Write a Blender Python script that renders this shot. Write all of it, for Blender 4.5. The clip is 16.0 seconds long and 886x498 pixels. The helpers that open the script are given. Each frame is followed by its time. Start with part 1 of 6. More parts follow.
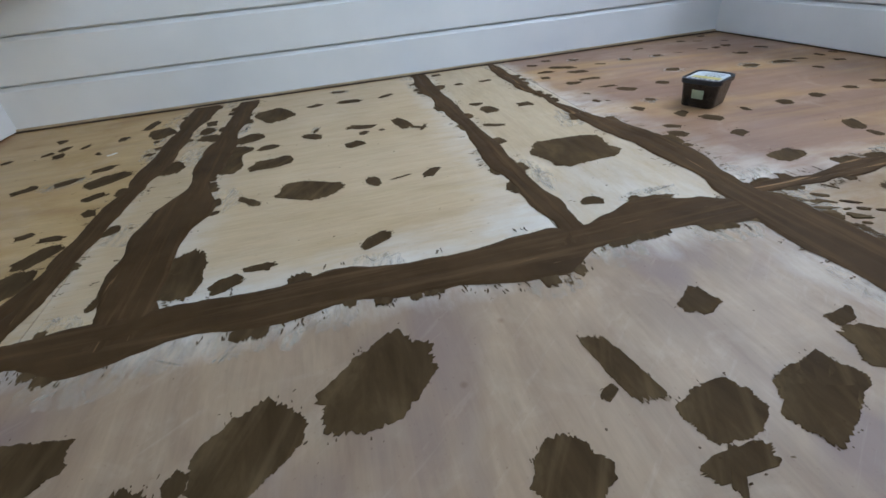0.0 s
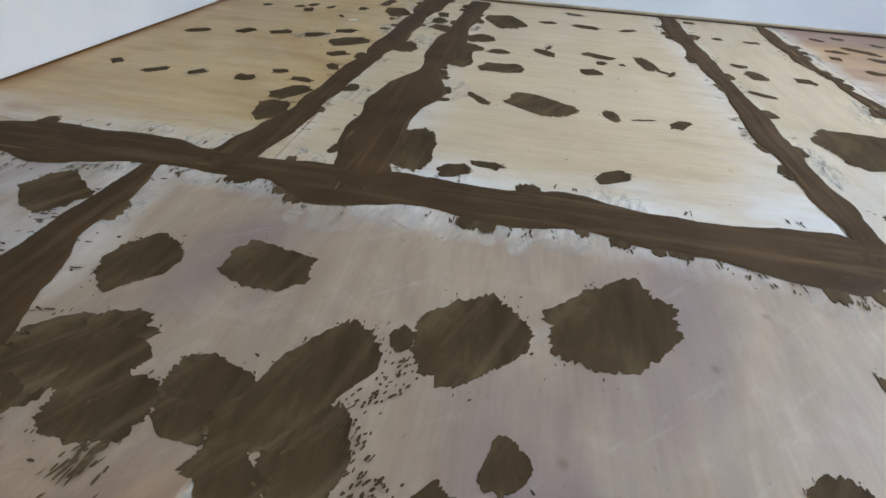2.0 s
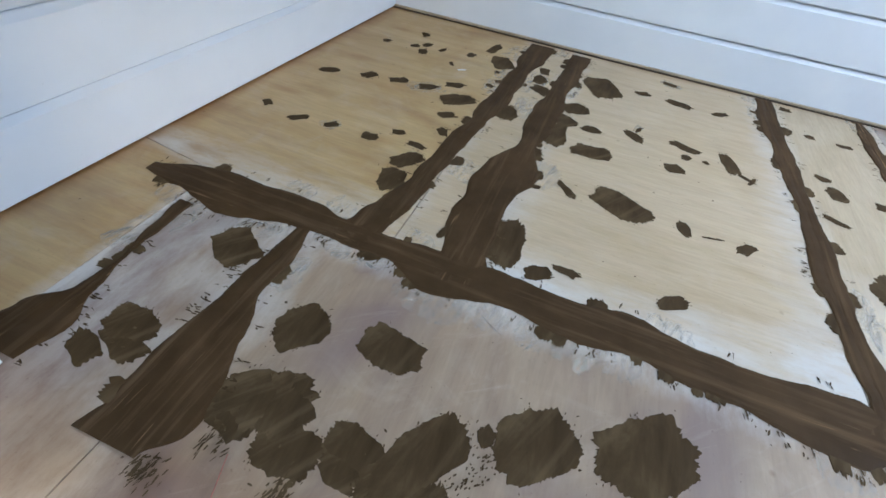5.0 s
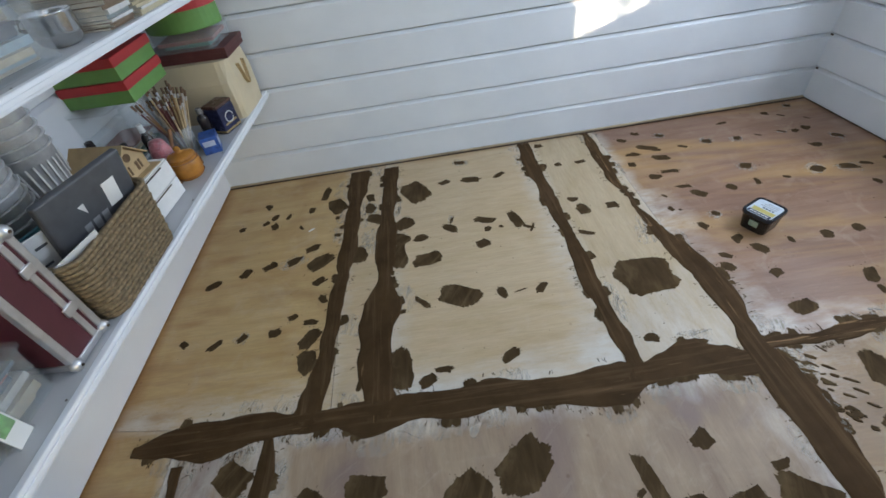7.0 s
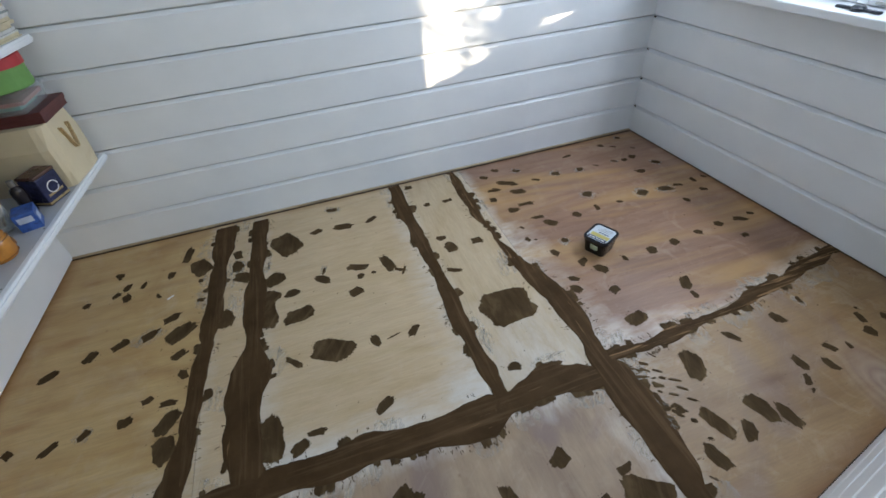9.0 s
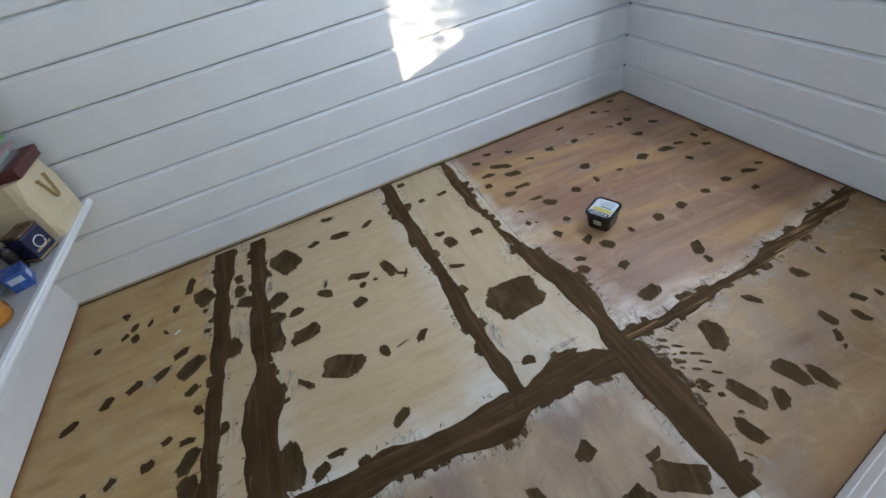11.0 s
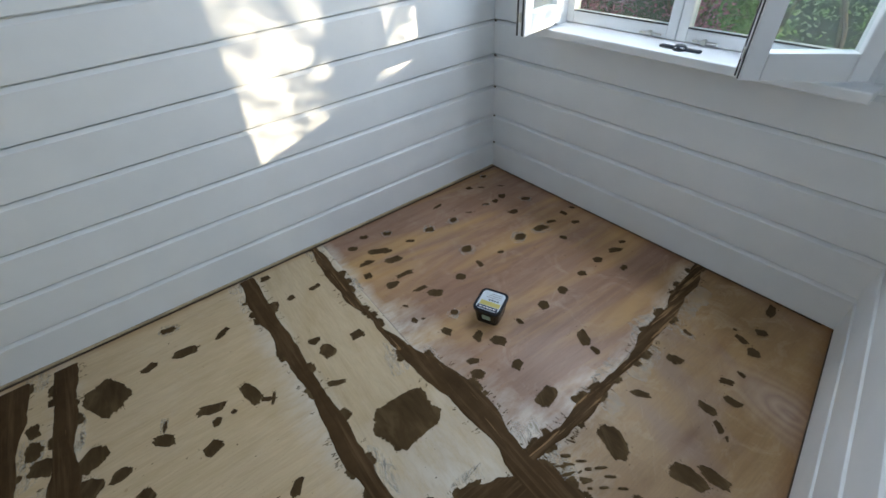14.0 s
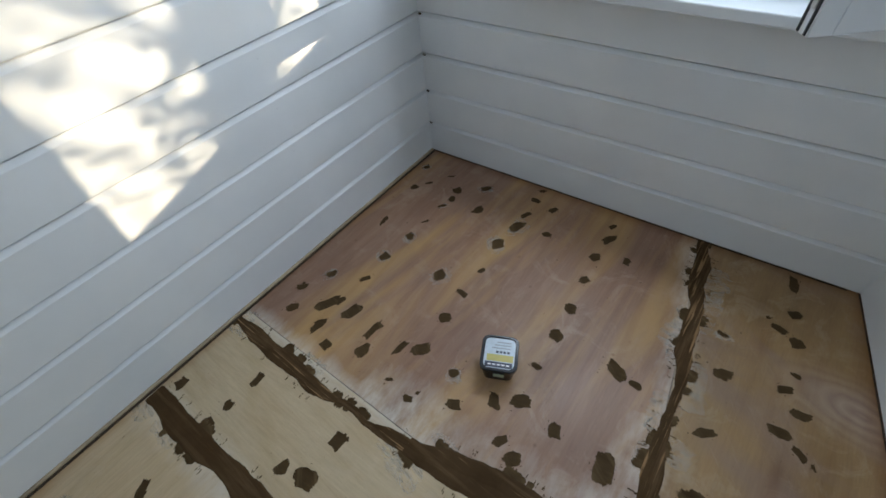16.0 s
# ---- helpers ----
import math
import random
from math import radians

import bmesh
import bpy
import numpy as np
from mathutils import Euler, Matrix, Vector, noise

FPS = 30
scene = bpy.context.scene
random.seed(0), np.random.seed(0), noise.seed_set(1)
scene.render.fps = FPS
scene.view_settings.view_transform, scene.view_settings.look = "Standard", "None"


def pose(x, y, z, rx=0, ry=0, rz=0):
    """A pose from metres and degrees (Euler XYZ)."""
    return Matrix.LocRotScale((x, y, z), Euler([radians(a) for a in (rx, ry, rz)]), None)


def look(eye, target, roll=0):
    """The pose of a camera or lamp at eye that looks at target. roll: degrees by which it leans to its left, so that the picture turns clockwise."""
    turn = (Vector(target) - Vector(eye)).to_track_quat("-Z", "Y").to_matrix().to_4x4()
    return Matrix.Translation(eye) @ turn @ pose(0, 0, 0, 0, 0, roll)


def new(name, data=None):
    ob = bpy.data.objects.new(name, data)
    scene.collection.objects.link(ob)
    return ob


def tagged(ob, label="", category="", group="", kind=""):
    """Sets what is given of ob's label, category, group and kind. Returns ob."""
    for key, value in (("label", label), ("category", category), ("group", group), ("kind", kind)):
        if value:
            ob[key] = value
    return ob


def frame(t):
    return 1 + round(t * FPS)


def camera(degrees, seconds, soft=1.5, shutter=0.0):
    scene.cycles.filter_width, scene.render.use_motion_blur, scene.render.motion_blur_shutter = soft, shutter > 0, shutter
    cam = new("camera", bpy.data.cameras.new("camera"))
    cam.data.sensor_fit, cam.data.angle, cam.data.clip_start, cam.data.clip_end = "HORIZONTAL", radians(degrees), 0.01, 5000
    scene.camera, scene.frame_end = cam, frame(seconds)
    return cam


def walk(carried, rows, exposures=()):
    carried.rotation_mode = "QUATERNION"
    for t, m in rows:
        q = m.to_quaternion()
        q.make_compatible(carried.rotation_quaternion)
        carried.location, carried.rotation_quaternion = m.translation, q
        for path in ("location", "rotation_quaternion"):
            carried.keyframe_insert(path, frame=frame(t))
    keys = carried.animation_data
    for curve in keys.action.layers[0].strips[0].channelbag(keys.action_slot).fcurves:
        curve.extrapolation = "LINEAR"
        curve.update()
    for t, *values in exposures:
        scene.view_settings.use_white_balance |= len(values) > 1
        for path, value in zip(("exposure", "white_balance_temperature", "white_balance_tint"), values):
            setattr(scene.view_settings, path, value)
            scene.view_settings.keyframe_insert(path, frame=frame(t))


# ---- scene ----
# camera and its walk
cam = camera(90.46, 16.0, soft=1.6)
PATH = [
    (0.0, 1.212, -1.852, 0.424, 55.40, 4.69, -14.10),
    (0.5, 1.179, -1.841, 0.408, 54.44, 2.54, -10.79),
    (1.0, 1.131, -1.829, 0.393, 52.96, 0.19, -5.47),
    (1.5, 1.075, -1.824, 0.382, 51.12, -2.05, 1.87),
    (2.0, 1.044, -1.825, 0.363, 49.06, -2.74, 10.23),
    (2.5, 1.023, -1.831, 0.348, 46.80, -2.06, 17.70),
    (3.0, 1.003, -1.840, 0.339, 45.44, -3.05, 24.90),
    (3.2, 0.999, -1.844, 0.342, 45.03, -3.18, 26.82),
    (5.5, 0.938, -1.831, 0.767, 45.16, -5.23, 17.28),
    (6.0, 0.979, -1.852, 0.949, 44.07, 0.58, 10.89),
    (6.5, 1.041, -1.883, 1.069, 45.63, 5.27, 1.82),
    (7.0, 1.081, -1.903, 1.141, 46.88, 6.90, -5.87),
    (7.5, 1.070, -1.932, 1.179, 48.97, 5.07, -12.42),
    (8.0, 1.120, -1.929, 1.190, 50.11, 3.72, -18.61),
    (8.5, 1.188, -1.917, 1.194, 49.71, 3.24, -18.79),
    (11.0, 1.316, -1.858, 1.197, 46.52, 10.76, -22.75),
    (11.5, 1.299, -1.748, 1.232, 44.55, 9.70, -34.24),
    (12.0, 1.309, -1.725, 1.243, 44.45, 6.32, -39.33),
    (12.5, 1.328, -1.714, 1.250, 44.36, 3.30, -42.10),
    (13.0, 1.322, -1.704, 1.254, 45.07, 1.19, -41.30),
    (13.5, 1.365, -1.702, 1.271, 47.11, 2.30, -38.43),
    (14.0, 1.460, -1.616, 1.244, 49.90, 3.45, -36.82),
    (14.5, 1.597, -1.488, 1.206, 49.57, 5.87, -36.40),
    (15.0, 1.606, -1.421, 1.220, 48.16, 6.52, -35.66),
    (15.5, 1.635, -1.232, 1.213, 44.88, 5.98, -45.26),
    (16.0, 1.666, -1.102, 1.210, 41.41, 4.14, -53.25),
]
walk(cam, [(t, pose(x, y, z, rx, ry, rz)) for t, x, y, z, rx, ry, rz in PATH],
     exposures=[(0.0, 1.84, 6300, 10), (1.5, 2.08, 6300, 10), (2.0, 2.23, 6250, 10), (3.0, 2.39, 6200, 10), (5.5, 2.1, 5850, 10), (6.0, 1.93, 6000, 10), (6.5, 1.86, 6200, 10),
               (7.0, 1.71, 6450, 10), (8.0, 1.63, 6950, 10), (8.5, 1.6, 6600, 10), (11.0, 1.53, 6500, 10), (12.5, 1.47, 6600, 9), (13.5, 1.37, 6650, 8), (14.5, 1.14, 6700, 7), (16.0, 1.06, 6700, 7)])

# world, sun and sky
SUN_WAY = Vector((-0.70, 0.686, -0.2)).normalized()
world = bpy.data.worlds.new("sky_world")
scene.world = world
world.use_nodes = True
wn = world.node_tree
sky = wn.nodes.new("ShaderNodeTexSky")
sky.sky_type, sky.sun_disc = "NISHITA", False
sky.sun_elevation = math.asin(-SUN_WAY.z)
sky.sun_rotation = math.atan2(-SUN_WAY.x, -SUN_WAY.y)
wn.links.new(sky.outputs[0], wn.nodes["Background"].inputs[0])
wn.nodes["Background"].inputs[1].default_value = 0.08
sun = new("sun", bpy.data.lights.new("sun", "SUN"))
sun.data.energy, sun.data.angle, sun.data.color = 5.0, radians(0.5), (1.0, 0.83, 0.6)
sun.matrix_world = look((6, -4, 3), Vector((6, -4, 3)) + SUN_WAY)


def opening_lamp(eye, target, width, height, watts, colour):
    """Sky light that comes in through an opening."""
    lamp = new("sky_light", bpy.data.lights.new("sky_light", "AREA"))
    lamp.data.shape, lamp.data.size, lamp.data.size_y = "RECTANGLE", width, height
    lamp.data.energy, lamp.data.color = watts, colour
    lamp.matrix_world = look(eye, target)


opening_lamp((1.15, -2.03, 1.78), (1.2, 0, 0.9), 0.85, 0.45, 0.25, (0.73, 0.85, 1.02))
opening_lamp((3.02, -0.83, 1.35), (0, -0.8, 1.28), 0.9, 0.34, 8.7, (0.745, 0.855, 1.02))


# ---- materials ----
def material(name):
    m = bpy.data.materials.new(name)
    m.use_nodes = True
    return m, m.node_tree, m.node_tree.nodes["Principled BSDF"]


def node(nt, kind, **values):
    n = nt.nodes.new("ShaderNode" + kind)
    for key, v in values.items():
        n.inputs[key.replace("_", " ")].default_value = v
    return n


def ramp(nt, source, stops):
    r = nt.nodes.new("ShaderNodeValToRGB")
    el = r.color_ramp.elements
    while len(el) < len(stops):
        el.new(0.5)
    for e, (p, c) in zip(el, stops):
        e.position = p
        e.color = (*c, 1) if isinstance(c, tuple) else (c, c, c, 1)
    nt.links.new(source, r.inputs[0])
    return r.outputs[0]


def mixed(nt, how, fac, a, b):
    m = nt.nodes.new("ShaderNodeMix")
    m.data_type, m.blend_type, m.clamp_factor = "RGBA", how, True
    for socket, v in ((m.inputs[0], fac), (m.inputs[6], a), (m.inputs[7], b)):
        if isinstance(v, (int, float)):
            socket.default_value = v
        elif isinstance(v, tuple):
            socket.default_value = (*v, 1)
        else:
            nt.links.new(v, socket)
    return m.outputs[2]


def coords(nt, scale=(1, 1, 1), turn=0.0):
    tc = nt.nodes.new("ShaderNodeTexCoord")
    mp = nt.nodes.new("ShaderNodeMapping")
    mp.inputs["Scale"].default_value = scale
    spun = nt.nodes.new("ShaderNodeVectorRotate")
    spun.rotation_type = "Z_AXIS"
    spun.inputs["Angle"].default_value = turn
    nt.links.new(tc.outputs["Object"], spun.inputs["Vector"])
    nt.links.new(spun.outputs[0], mp.inputs["Vector"])
    return mp.outputs[0]


def noisy(nt, vec, scale, detail=4, rough=0.55, warp=0.0):
    n = node(nt, "TexNoise", Scale=scale, Detail=detail, Roughness=rough, Distortion=warp)
    nt.links.new(vec, n.inputs["Vector"])
    return n.outputs["Fac"]


def bump(nt, bsdf, height, strength, distance):
    b = node(nt, "Bump", Strength=strength, Distance=distance)
    nt.links.new(height, b.inputs["Height"])
    nt.links.new(b.outputs[0], bsdf.inputs["Normal"])


def plain(name, colour, rough=0.5, metal=0.0, vary=0.12, scale=30, grain=0.15, alpha=1.0):
    """A surface of one main colour with soft mottling and fine relief."""
    m, nt, b = material(name)
    v = coords(nt)
    n = noisy(nt, v, scale)
    dark = tuple(c * (1 - vary) for c in colour)
    light = tuple(min(1, c * (1 + vary)) for c in colour)
    nt.links.new(ramp(nt, n, [(0.3, dark), (0.7, light)]), b.inputs["Base Color"])
    nt.links.new(ramp(nt, noisy(nt, v, scale * 0.3), [(0.3, rough * 0.85), (0.7, min(1, rough * 1.15))]), b.inputs["Roughness"])
    b.inputs["Metallic"].default_value = metal
    b.inputs["Alpha"].default_value = alpha
    if grain:
        bump(nt, b, noisy(nt, v, scale * 6), grain, 0.001)
    return m


def clear(name, colour=(0.95, 0.97, 1), rough=0.08, milk=0.25):
    """Thin clear or milky plastic."""
    m, nt, b = material(name)
    b.inputs["Base Color"].default_value = (*colour, 1)
    b.inputs["Roughness"].default_value = rough
    tr = nt.nodes.new("ShaderNodeBsdfTransparent")
    tr.inputs[0].default_value = (*colour, 1)
    mx = nt.nodes.new("ShaderNodeMixShader")
    n = noisy(nt, coords(nt), 14)
    nt.links.new(ramp(nt, n, [(0.3, milk * 0.7), (0.7, milk * 1.3)]), mx.inputs[0])
    nt.links.new(tr.outputs[0], mx.inputs[1])
    nt.links.new(b.outputs[0], mx.inputs[2])
    nt.links.new(mx.outputs[0], nt.nodes["Material Output"].inputs[0])
    return m


def paint():
    """White gloss paint over planed boards, a little uneven."""
    m, nt, b = material("white_paint")
    v = coords(nt)
    n = noisy(nt, v, 5)
    c = ramp(nt, n, [(0.3, (0.755, 0.785, 0.82)), (0.7, (0.815, 0.84, 0.87))])
    info = nt.nodes.new("ShaderNodeObjectInfo")
    tone = ramp(nt, info.outputs["Random"], [(0.0, 0.95), (1.0, 1.0)])
    c = mixed(nt, "MULTIPLY", 1.0, c, tone)
    specks = ramp(nt, noisy(nt, v, 90, 2), [(0.74, 1.0), (0.8, 0.86)])
    c = mixed(nt, "MULTIPLY", 0.6, c, specks)
    nt.links.new(c, b.inputs["Base Color"])
    nt.links.new(ramp(nt, noisy(nt, v, 9), [(0.3, 0.28), (0.7, 0.42)]), b.inputs["Roughness"])
    bump(nt, b, noisy(nt, coords(nt, (14, 14, 60)), 6, 3), 0.06, 0.002)
    return m


def plywood(name, light, dark, stain, along="y", streak=0.5, varnish=0.0, broad=7, smudge=0.0, flame=0.0, figure=0.07):
    """Sanded plywood. light, dark: the veneer's tones; stain: the tone of old wear; along: the way of its grain."""
    m, nt, b = material(name)
    s = (1, 0.09, 1) if along == "y" else (0.09, 1, 1)
    s2 = (1, 0.3, 1) if along == "y" else (0.3, 1, 1)
    fine = noisy(nt, coords(nt, s), 160, 5, 0.65)
    bands = noisy(nt, coords(nt, s2), broad, 4, 0.55, 1.4)
    blot = noisy(nt, coords(nt), 3.2, 5, 0.6, 0.4)
    c = ramp(nt, bands, [(0.32, dark), (0.62, light)])
    c = mixed(nt, "MIX", ramp(nt, blot, [(0.48, 0.0), (0.72, streak)]), c, stain)
    c = mixed(nt, "MULTIPLY", 0.38, c, ramp(nt, fine, [(0.3, 0.7), (0.62, 1.05)]))
    # sanding dust in pale swirls, and scuffs
    dust = noisy(nt, coords(nt), 8, 8, 0.66, 1.2)
    c = mixed(nt, "MIX", ramp(nt, dust, [(0.52, 0.0), (0.72, 0.3)]), c, (0.6, 0.5, 0.38))
    mid = noisy(nt, coords(nt, (1, 0.14, 1) if along == "y" else (0.14, 1, 1)), 34, 6, 0.7, 0.6)
    c = mixed(nt, "MULTIPLY", 0.34, c, ramp(nt, mid, [(0.3, (0.72, 0.66, 0.62)), (0.55, (1.0, 1.0, 1.0))]))
    scuff = noisy(nt, coords(nt, (0.8, 0.07, 1), 0.5), 110, 2, 0.5, 1.0)
    c = mixed(nt, "MIX", ramp(nt, scuff, [(0.78, 0.0), (0.86, 0.1)]), c, (0.7, 0.66, 0.6))
    if flame:
        lick = noisy(nt, coords(nt, (0.16, 1, 1), 0.12), 5.0, 4, 0.55, 0.9)
        c = mixed(nt, "MIX", ramp(nt, lick, [(0.5, 0.0), (0.66, flame)]), c, (0.46, 0.28, 0.11))
        c = mixed(nt, "MIX", ramp(nt, lick, [(0.3, flame * 0.8), (0.42, 0.0)]), c, (0.22, 0.115, 0.08))
    if smudge:
        cloud = noisy(nt, coords(nt, (1, 0.55, 1), 0.35), 4.5, 3, 0.5, 0.5)
        c = mixed(nt, "MIX", ramp(nt, cloud, [(0.53, 0.0), (0.64, smudge)]), c, (0.24, 0.165, 0.14))
        pores = noisy(nt, coords(nt, (1, 0.12, 1), 0.9), 60, 5, 0.7, 0.8)
        c = mixed(nt, "MIX", ramp(nt, pores, [(0.58, 0.0), (0.78, smudge * 0.3)]), c, (0.62, 0.52, 0.42))
    if smudge > 0.4:
        # heart figure: rings round a few knots
        hub = node(nt, "TexVoronoi", Scale=2.3)
        hub.voronoi_dimensions = "2D"
        nt.links.new(coords(nt, (1, 0.42, 1), 0.08), hub.inputs["Vector"])
        ring = node(nt, "Math")
        ring.operation = "PINGPONG"
        ring.inputs[1].default_value = 0.032
        wob = node(nt, "Math")
        wob.operation = "MULTIPLY_ADD"
        wob.inputs[1].default_value = 0.12
        nt.links.new(noisy(nt, coords(nt), 7, 3), wob.inputs[0])
        nt.links.new(hub.outputs["Distance"], wob.inputs[2])
        nt.links.new(wob.outputs[0], ring.inputs[0])
        near = ramp(nt, hub.outputs["Distance"], [(0.05, 0.75), (0.27, 0.0)])
        c = mixed(nt, "MIX", near, c, mixed(nt, "MIX", ramp(nt, ring.outputs[0], [(0.0, 0.0), (0.032, 1.0)]), (0.29, 0.2, 0.165), (0.44, 0.33, 0.245)))
    # cathedral figure
    wave = nt.nodes.new("ShaderNodeTexWave")
    wave.bands_direction = "X" if along == "y" else "Y"
    for key, v in (("Scale", 5.5), ("Distortion", 9.0), ("Detail", 2.0), ("Detail Scale", 0.8)):
        wave.inputs[key].default_value = v
    nt.links.new(coords(nt, s2), wave.inputs["Vector"])
    c = mixed(nt, "MULTIPLY", figure, c, ramp(nt, wave.outputs["Fac"], [(0.15, (0.7, 0.52, 0.42)), (0.5, (1.0, 1.0, 1.0))]))
    # small knots and specks
    vor = node(nt, "TexVoronoi", Scale=9.0)
    nt.links.new(coords(nt), vor.inputs["Vector"])
    c = mixed(nt, "MULTIPLY", 0.45, c, ramp(nt, vor.outputs["Distance"], [(0.02, (0.45, 0.3, 0.2)), (0.06, (1.0, 1.0, 1.0))]))
    # pale scraped filler and primer dust near the joints
    at = nt.nodes.new("ShaderNodeAttribute")
    at.attribute_name = "scrape"
    rough_edge = noisy(nt, coords(nt, (1, 0.35, 1) if along == "y" else (0.35, 1, 1)), 26, 6, 0.7)
    mask = node(nt, "Math")
    mask.operation = "MULTIPLY"
    nt.links.new(at.outputs["Fac"], mask.inputs[0])
    nt.links.new(ramp(nt, rough_edge, [(0.3, 0.35), (0.6, 1.25)]), mask.inputs[1])
    mask_out = ramp(nt, mask.outputs[0], [(0.12, 0.0), (0.75, 0.85)])
    c = mixed(nt, "MIX", mask_out, c, (0.68, 0.64, 0.575))
    # darker, browner margin by the walls, with old stains and doorway shade
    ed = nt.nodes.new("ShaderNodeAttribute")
    ed.attribute_name = "stain_shade"
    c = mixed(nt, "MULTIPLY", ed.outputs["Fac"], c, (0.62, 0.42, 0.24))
    nt.links.new(c, b.inputs["Base Color"])
    nt.links.new(ramp(nt, blot, [(0.3, 0.5 - varnish), (0.7, 0.66 - varnish)]), b.inputs["Roughness"])
    dirt = noisy(nt, coords(nt), 140, 3, 0.6)
    nt.links.new(mixed(nt, "MULTIPLY", 0.5, c, ramp(nt, dirt, [(0.24, (0.55, 0.45, 0.36)), (0.36, (1.0, 1.0, 1.0))])), b.inputs["Base Color"])
    bump(nt, b, fine, 0.12, 0.001)
    return m


def filler():
    """Dark brown wood filler, trowelled, with paler drag marks."""
    m, nt, b = material("brown_filler")
    info = nt.nodes.new("ShaderNodeObjectInfo")
    turn = nt.nodes.new("ShaderNodeVectorRotate")
    turn.rotation_type = "Z_AXIS"
    spin = node(nt, "Math")
    spin.operation = "MULTIPLY"
    spin.inputs[1].default_value = 0.7
    nt.links.new(info.outputs["Random"], spin.inputs[0])
    nt.links.new(spin.outputs[0], turn.inputs["Angle"])
    nt.links.new(coords(nt), turn.inputs["Vector"])
    st = nt.nodes.new("ShaderNodeMapping")
    st.inputs["Scale"].default_value = (1, 0.07, 1)
    nt.links.new(turn.outputs[0], st.inputs["Vector"])
    drag = noisy(nt, st.outputs[0], 58, 3, 0.55, 0.3)
    blot = noisy(nt, coords(nt, (1, 0.4, 1)), 17, 6, 0.65, 0.5)
    c = ramp(nt, blot, [(0.34, (0.052, 0.031, 0.014)), (0.52, (0.08, 0.05, 0.023)), (0.7, (0.13, 0.088, 0.043))])
    thin = ramp(nt, info.outputs["Random"], [(0.0, 0.06), (1.0, 0.42)])
    c = mixed(nt, "MIX", ramp(nt, drag, [(0.46, 0.0), (0.72, 0.7)]), c, mixed(nt, "MIX", thin, c, (0.27, 0.19, 0.1)))
    nt.links.new(c, b.inputs["Base Color"])
    nt.links.new(ramp(nt, drag, [(0.3, 0.6), (0.7, 0.8)]), b.inputs["Roughness"])
    b.inputs["Specular IOR Level"].default_value = 0.06
    bump(nt, b, drag, 0.35, 0.0015)
    return m


def filler_band(name, along, worn=0.0):
    """The same filler drawn along a joint, with long trowel lines and a groove that shows the wood."""
    m, nt, b = material(name)
    s = (1, 0.05, 1) if along == "y" else (0.05, 1, 1)
    drag = noisy(nt, coords(nt, s), 60, 5, 0.65, 0.3)
    line = noisy(nt, coords(nt, s), 130, 3, 0.5, 0.6)
    blot = noisy(nt, coords(nt), 9, 5, 0.6)
    c = ramp(nt, blot, [(0.3, (0.052, 0.029, 0.0125)), (0.7, (0.085, 0.049, 0.022))])
    c = mixed(nt, "MIX", ramp(nt, drag, [(0.5, 0.0), (0.72, 0.65)]), c, (0.16, 0.1, 0.052))
    c = mixed(nt, "MIX", ramp(nt, line, [(0.7 - worn, 0.0), (0.78 - worn, 0.8)]), c, (0.33, 0.2, 0.1))
    nt.links.new(c, b.inputs["Base Color"])
    nt.links.new(ramp(nt, drag, [(0.3, 0.5), (0.7, 0.75)]), b.inputs["Roughness"])
    b.inputs["Specular IOR Level"].default_value = 0.06
    bump(nt, b, drag, 0.3, 0.0015)
    return m


WHITE = paint()
BAND_SCRAPED = filler_band("filler_scraped_long", "y", 0.13)
FILLER = filler()
BAND_X, BAND_Y, BAND_THIN = filler_band("filler_drawn_x", "x"), filler_band("filler_drawn_y", "y"), filler_band("filler_scraped_thin", "x", 0.13)
PLY = {
    "yellow": plywood("varnished_plywood", (0.6, 0.425, 0.2), (0.49, 0.32, 0.13), (0.36, 0.2, 0.065), "x", 0.6, 0.12, 3.5, 0.0, 0.4, 0.1),
    "pale": plywood("pale_plywood", (0.6, 0.46, 0.29), (0.55, 0.415, 0.245), (0.5, 0.355, 0.195), "x", 0.35, 0.05),
    "strip": plywood("strip_plywood", (0.57, 0.455, 0.3), (0.51, 0.39, 0.235), (0.46, 0.34, 0.2), "y", 0.35, 0.05),
    "red": plywood("reddish_plywood", (0.345, 0.205, 0.13), (0.235, 0.125, 0.082), (0.2, 0.1, 0.055), "x", 0.5, 0.14, 3.2, 0.15, 0.85, 0.2),
    "pink": plywood("sanded_plywood", (0.42, 0.305, 0.2), (0.31, 0.215, 0.145), (0.29, 0.2, 0.14), "y", 0.5, 0.08, 7, 0.85),
    "tan": plywood("tan_plywood", (0.33, 0.205, 0.09), (0.26, 0.152, 0.06), (0.18, 0.105, 0.065), "x", 0.6, 0.12, 5, 0.45, 0.2, 0.1),
}
SCRAPED = plain("scraped_filler_white", (0.73, 0.65, 0.53), 0.8, vary=0.05, scale=20)
_nt = SCRAPED.node_tree
_nt.links.new(ramp(_nt, noisy(_nt, coords(_nt, (1, 0.3, 1), 0.2), 70, 8, 0.75), [(0.42, 0.0), (0.64, 0.42)]), _nt.nodes["Principled BSDF"].inputs["Alpha"])
RAW_WOOD = plain("raw_wood", (0.34, 0.22, 0.12), 0.7, vary=0.3, scale=12)
DARK_GAP = plain("dark_gap", (0.06, 0.04, 0.025), 0.9, vary=0.3)


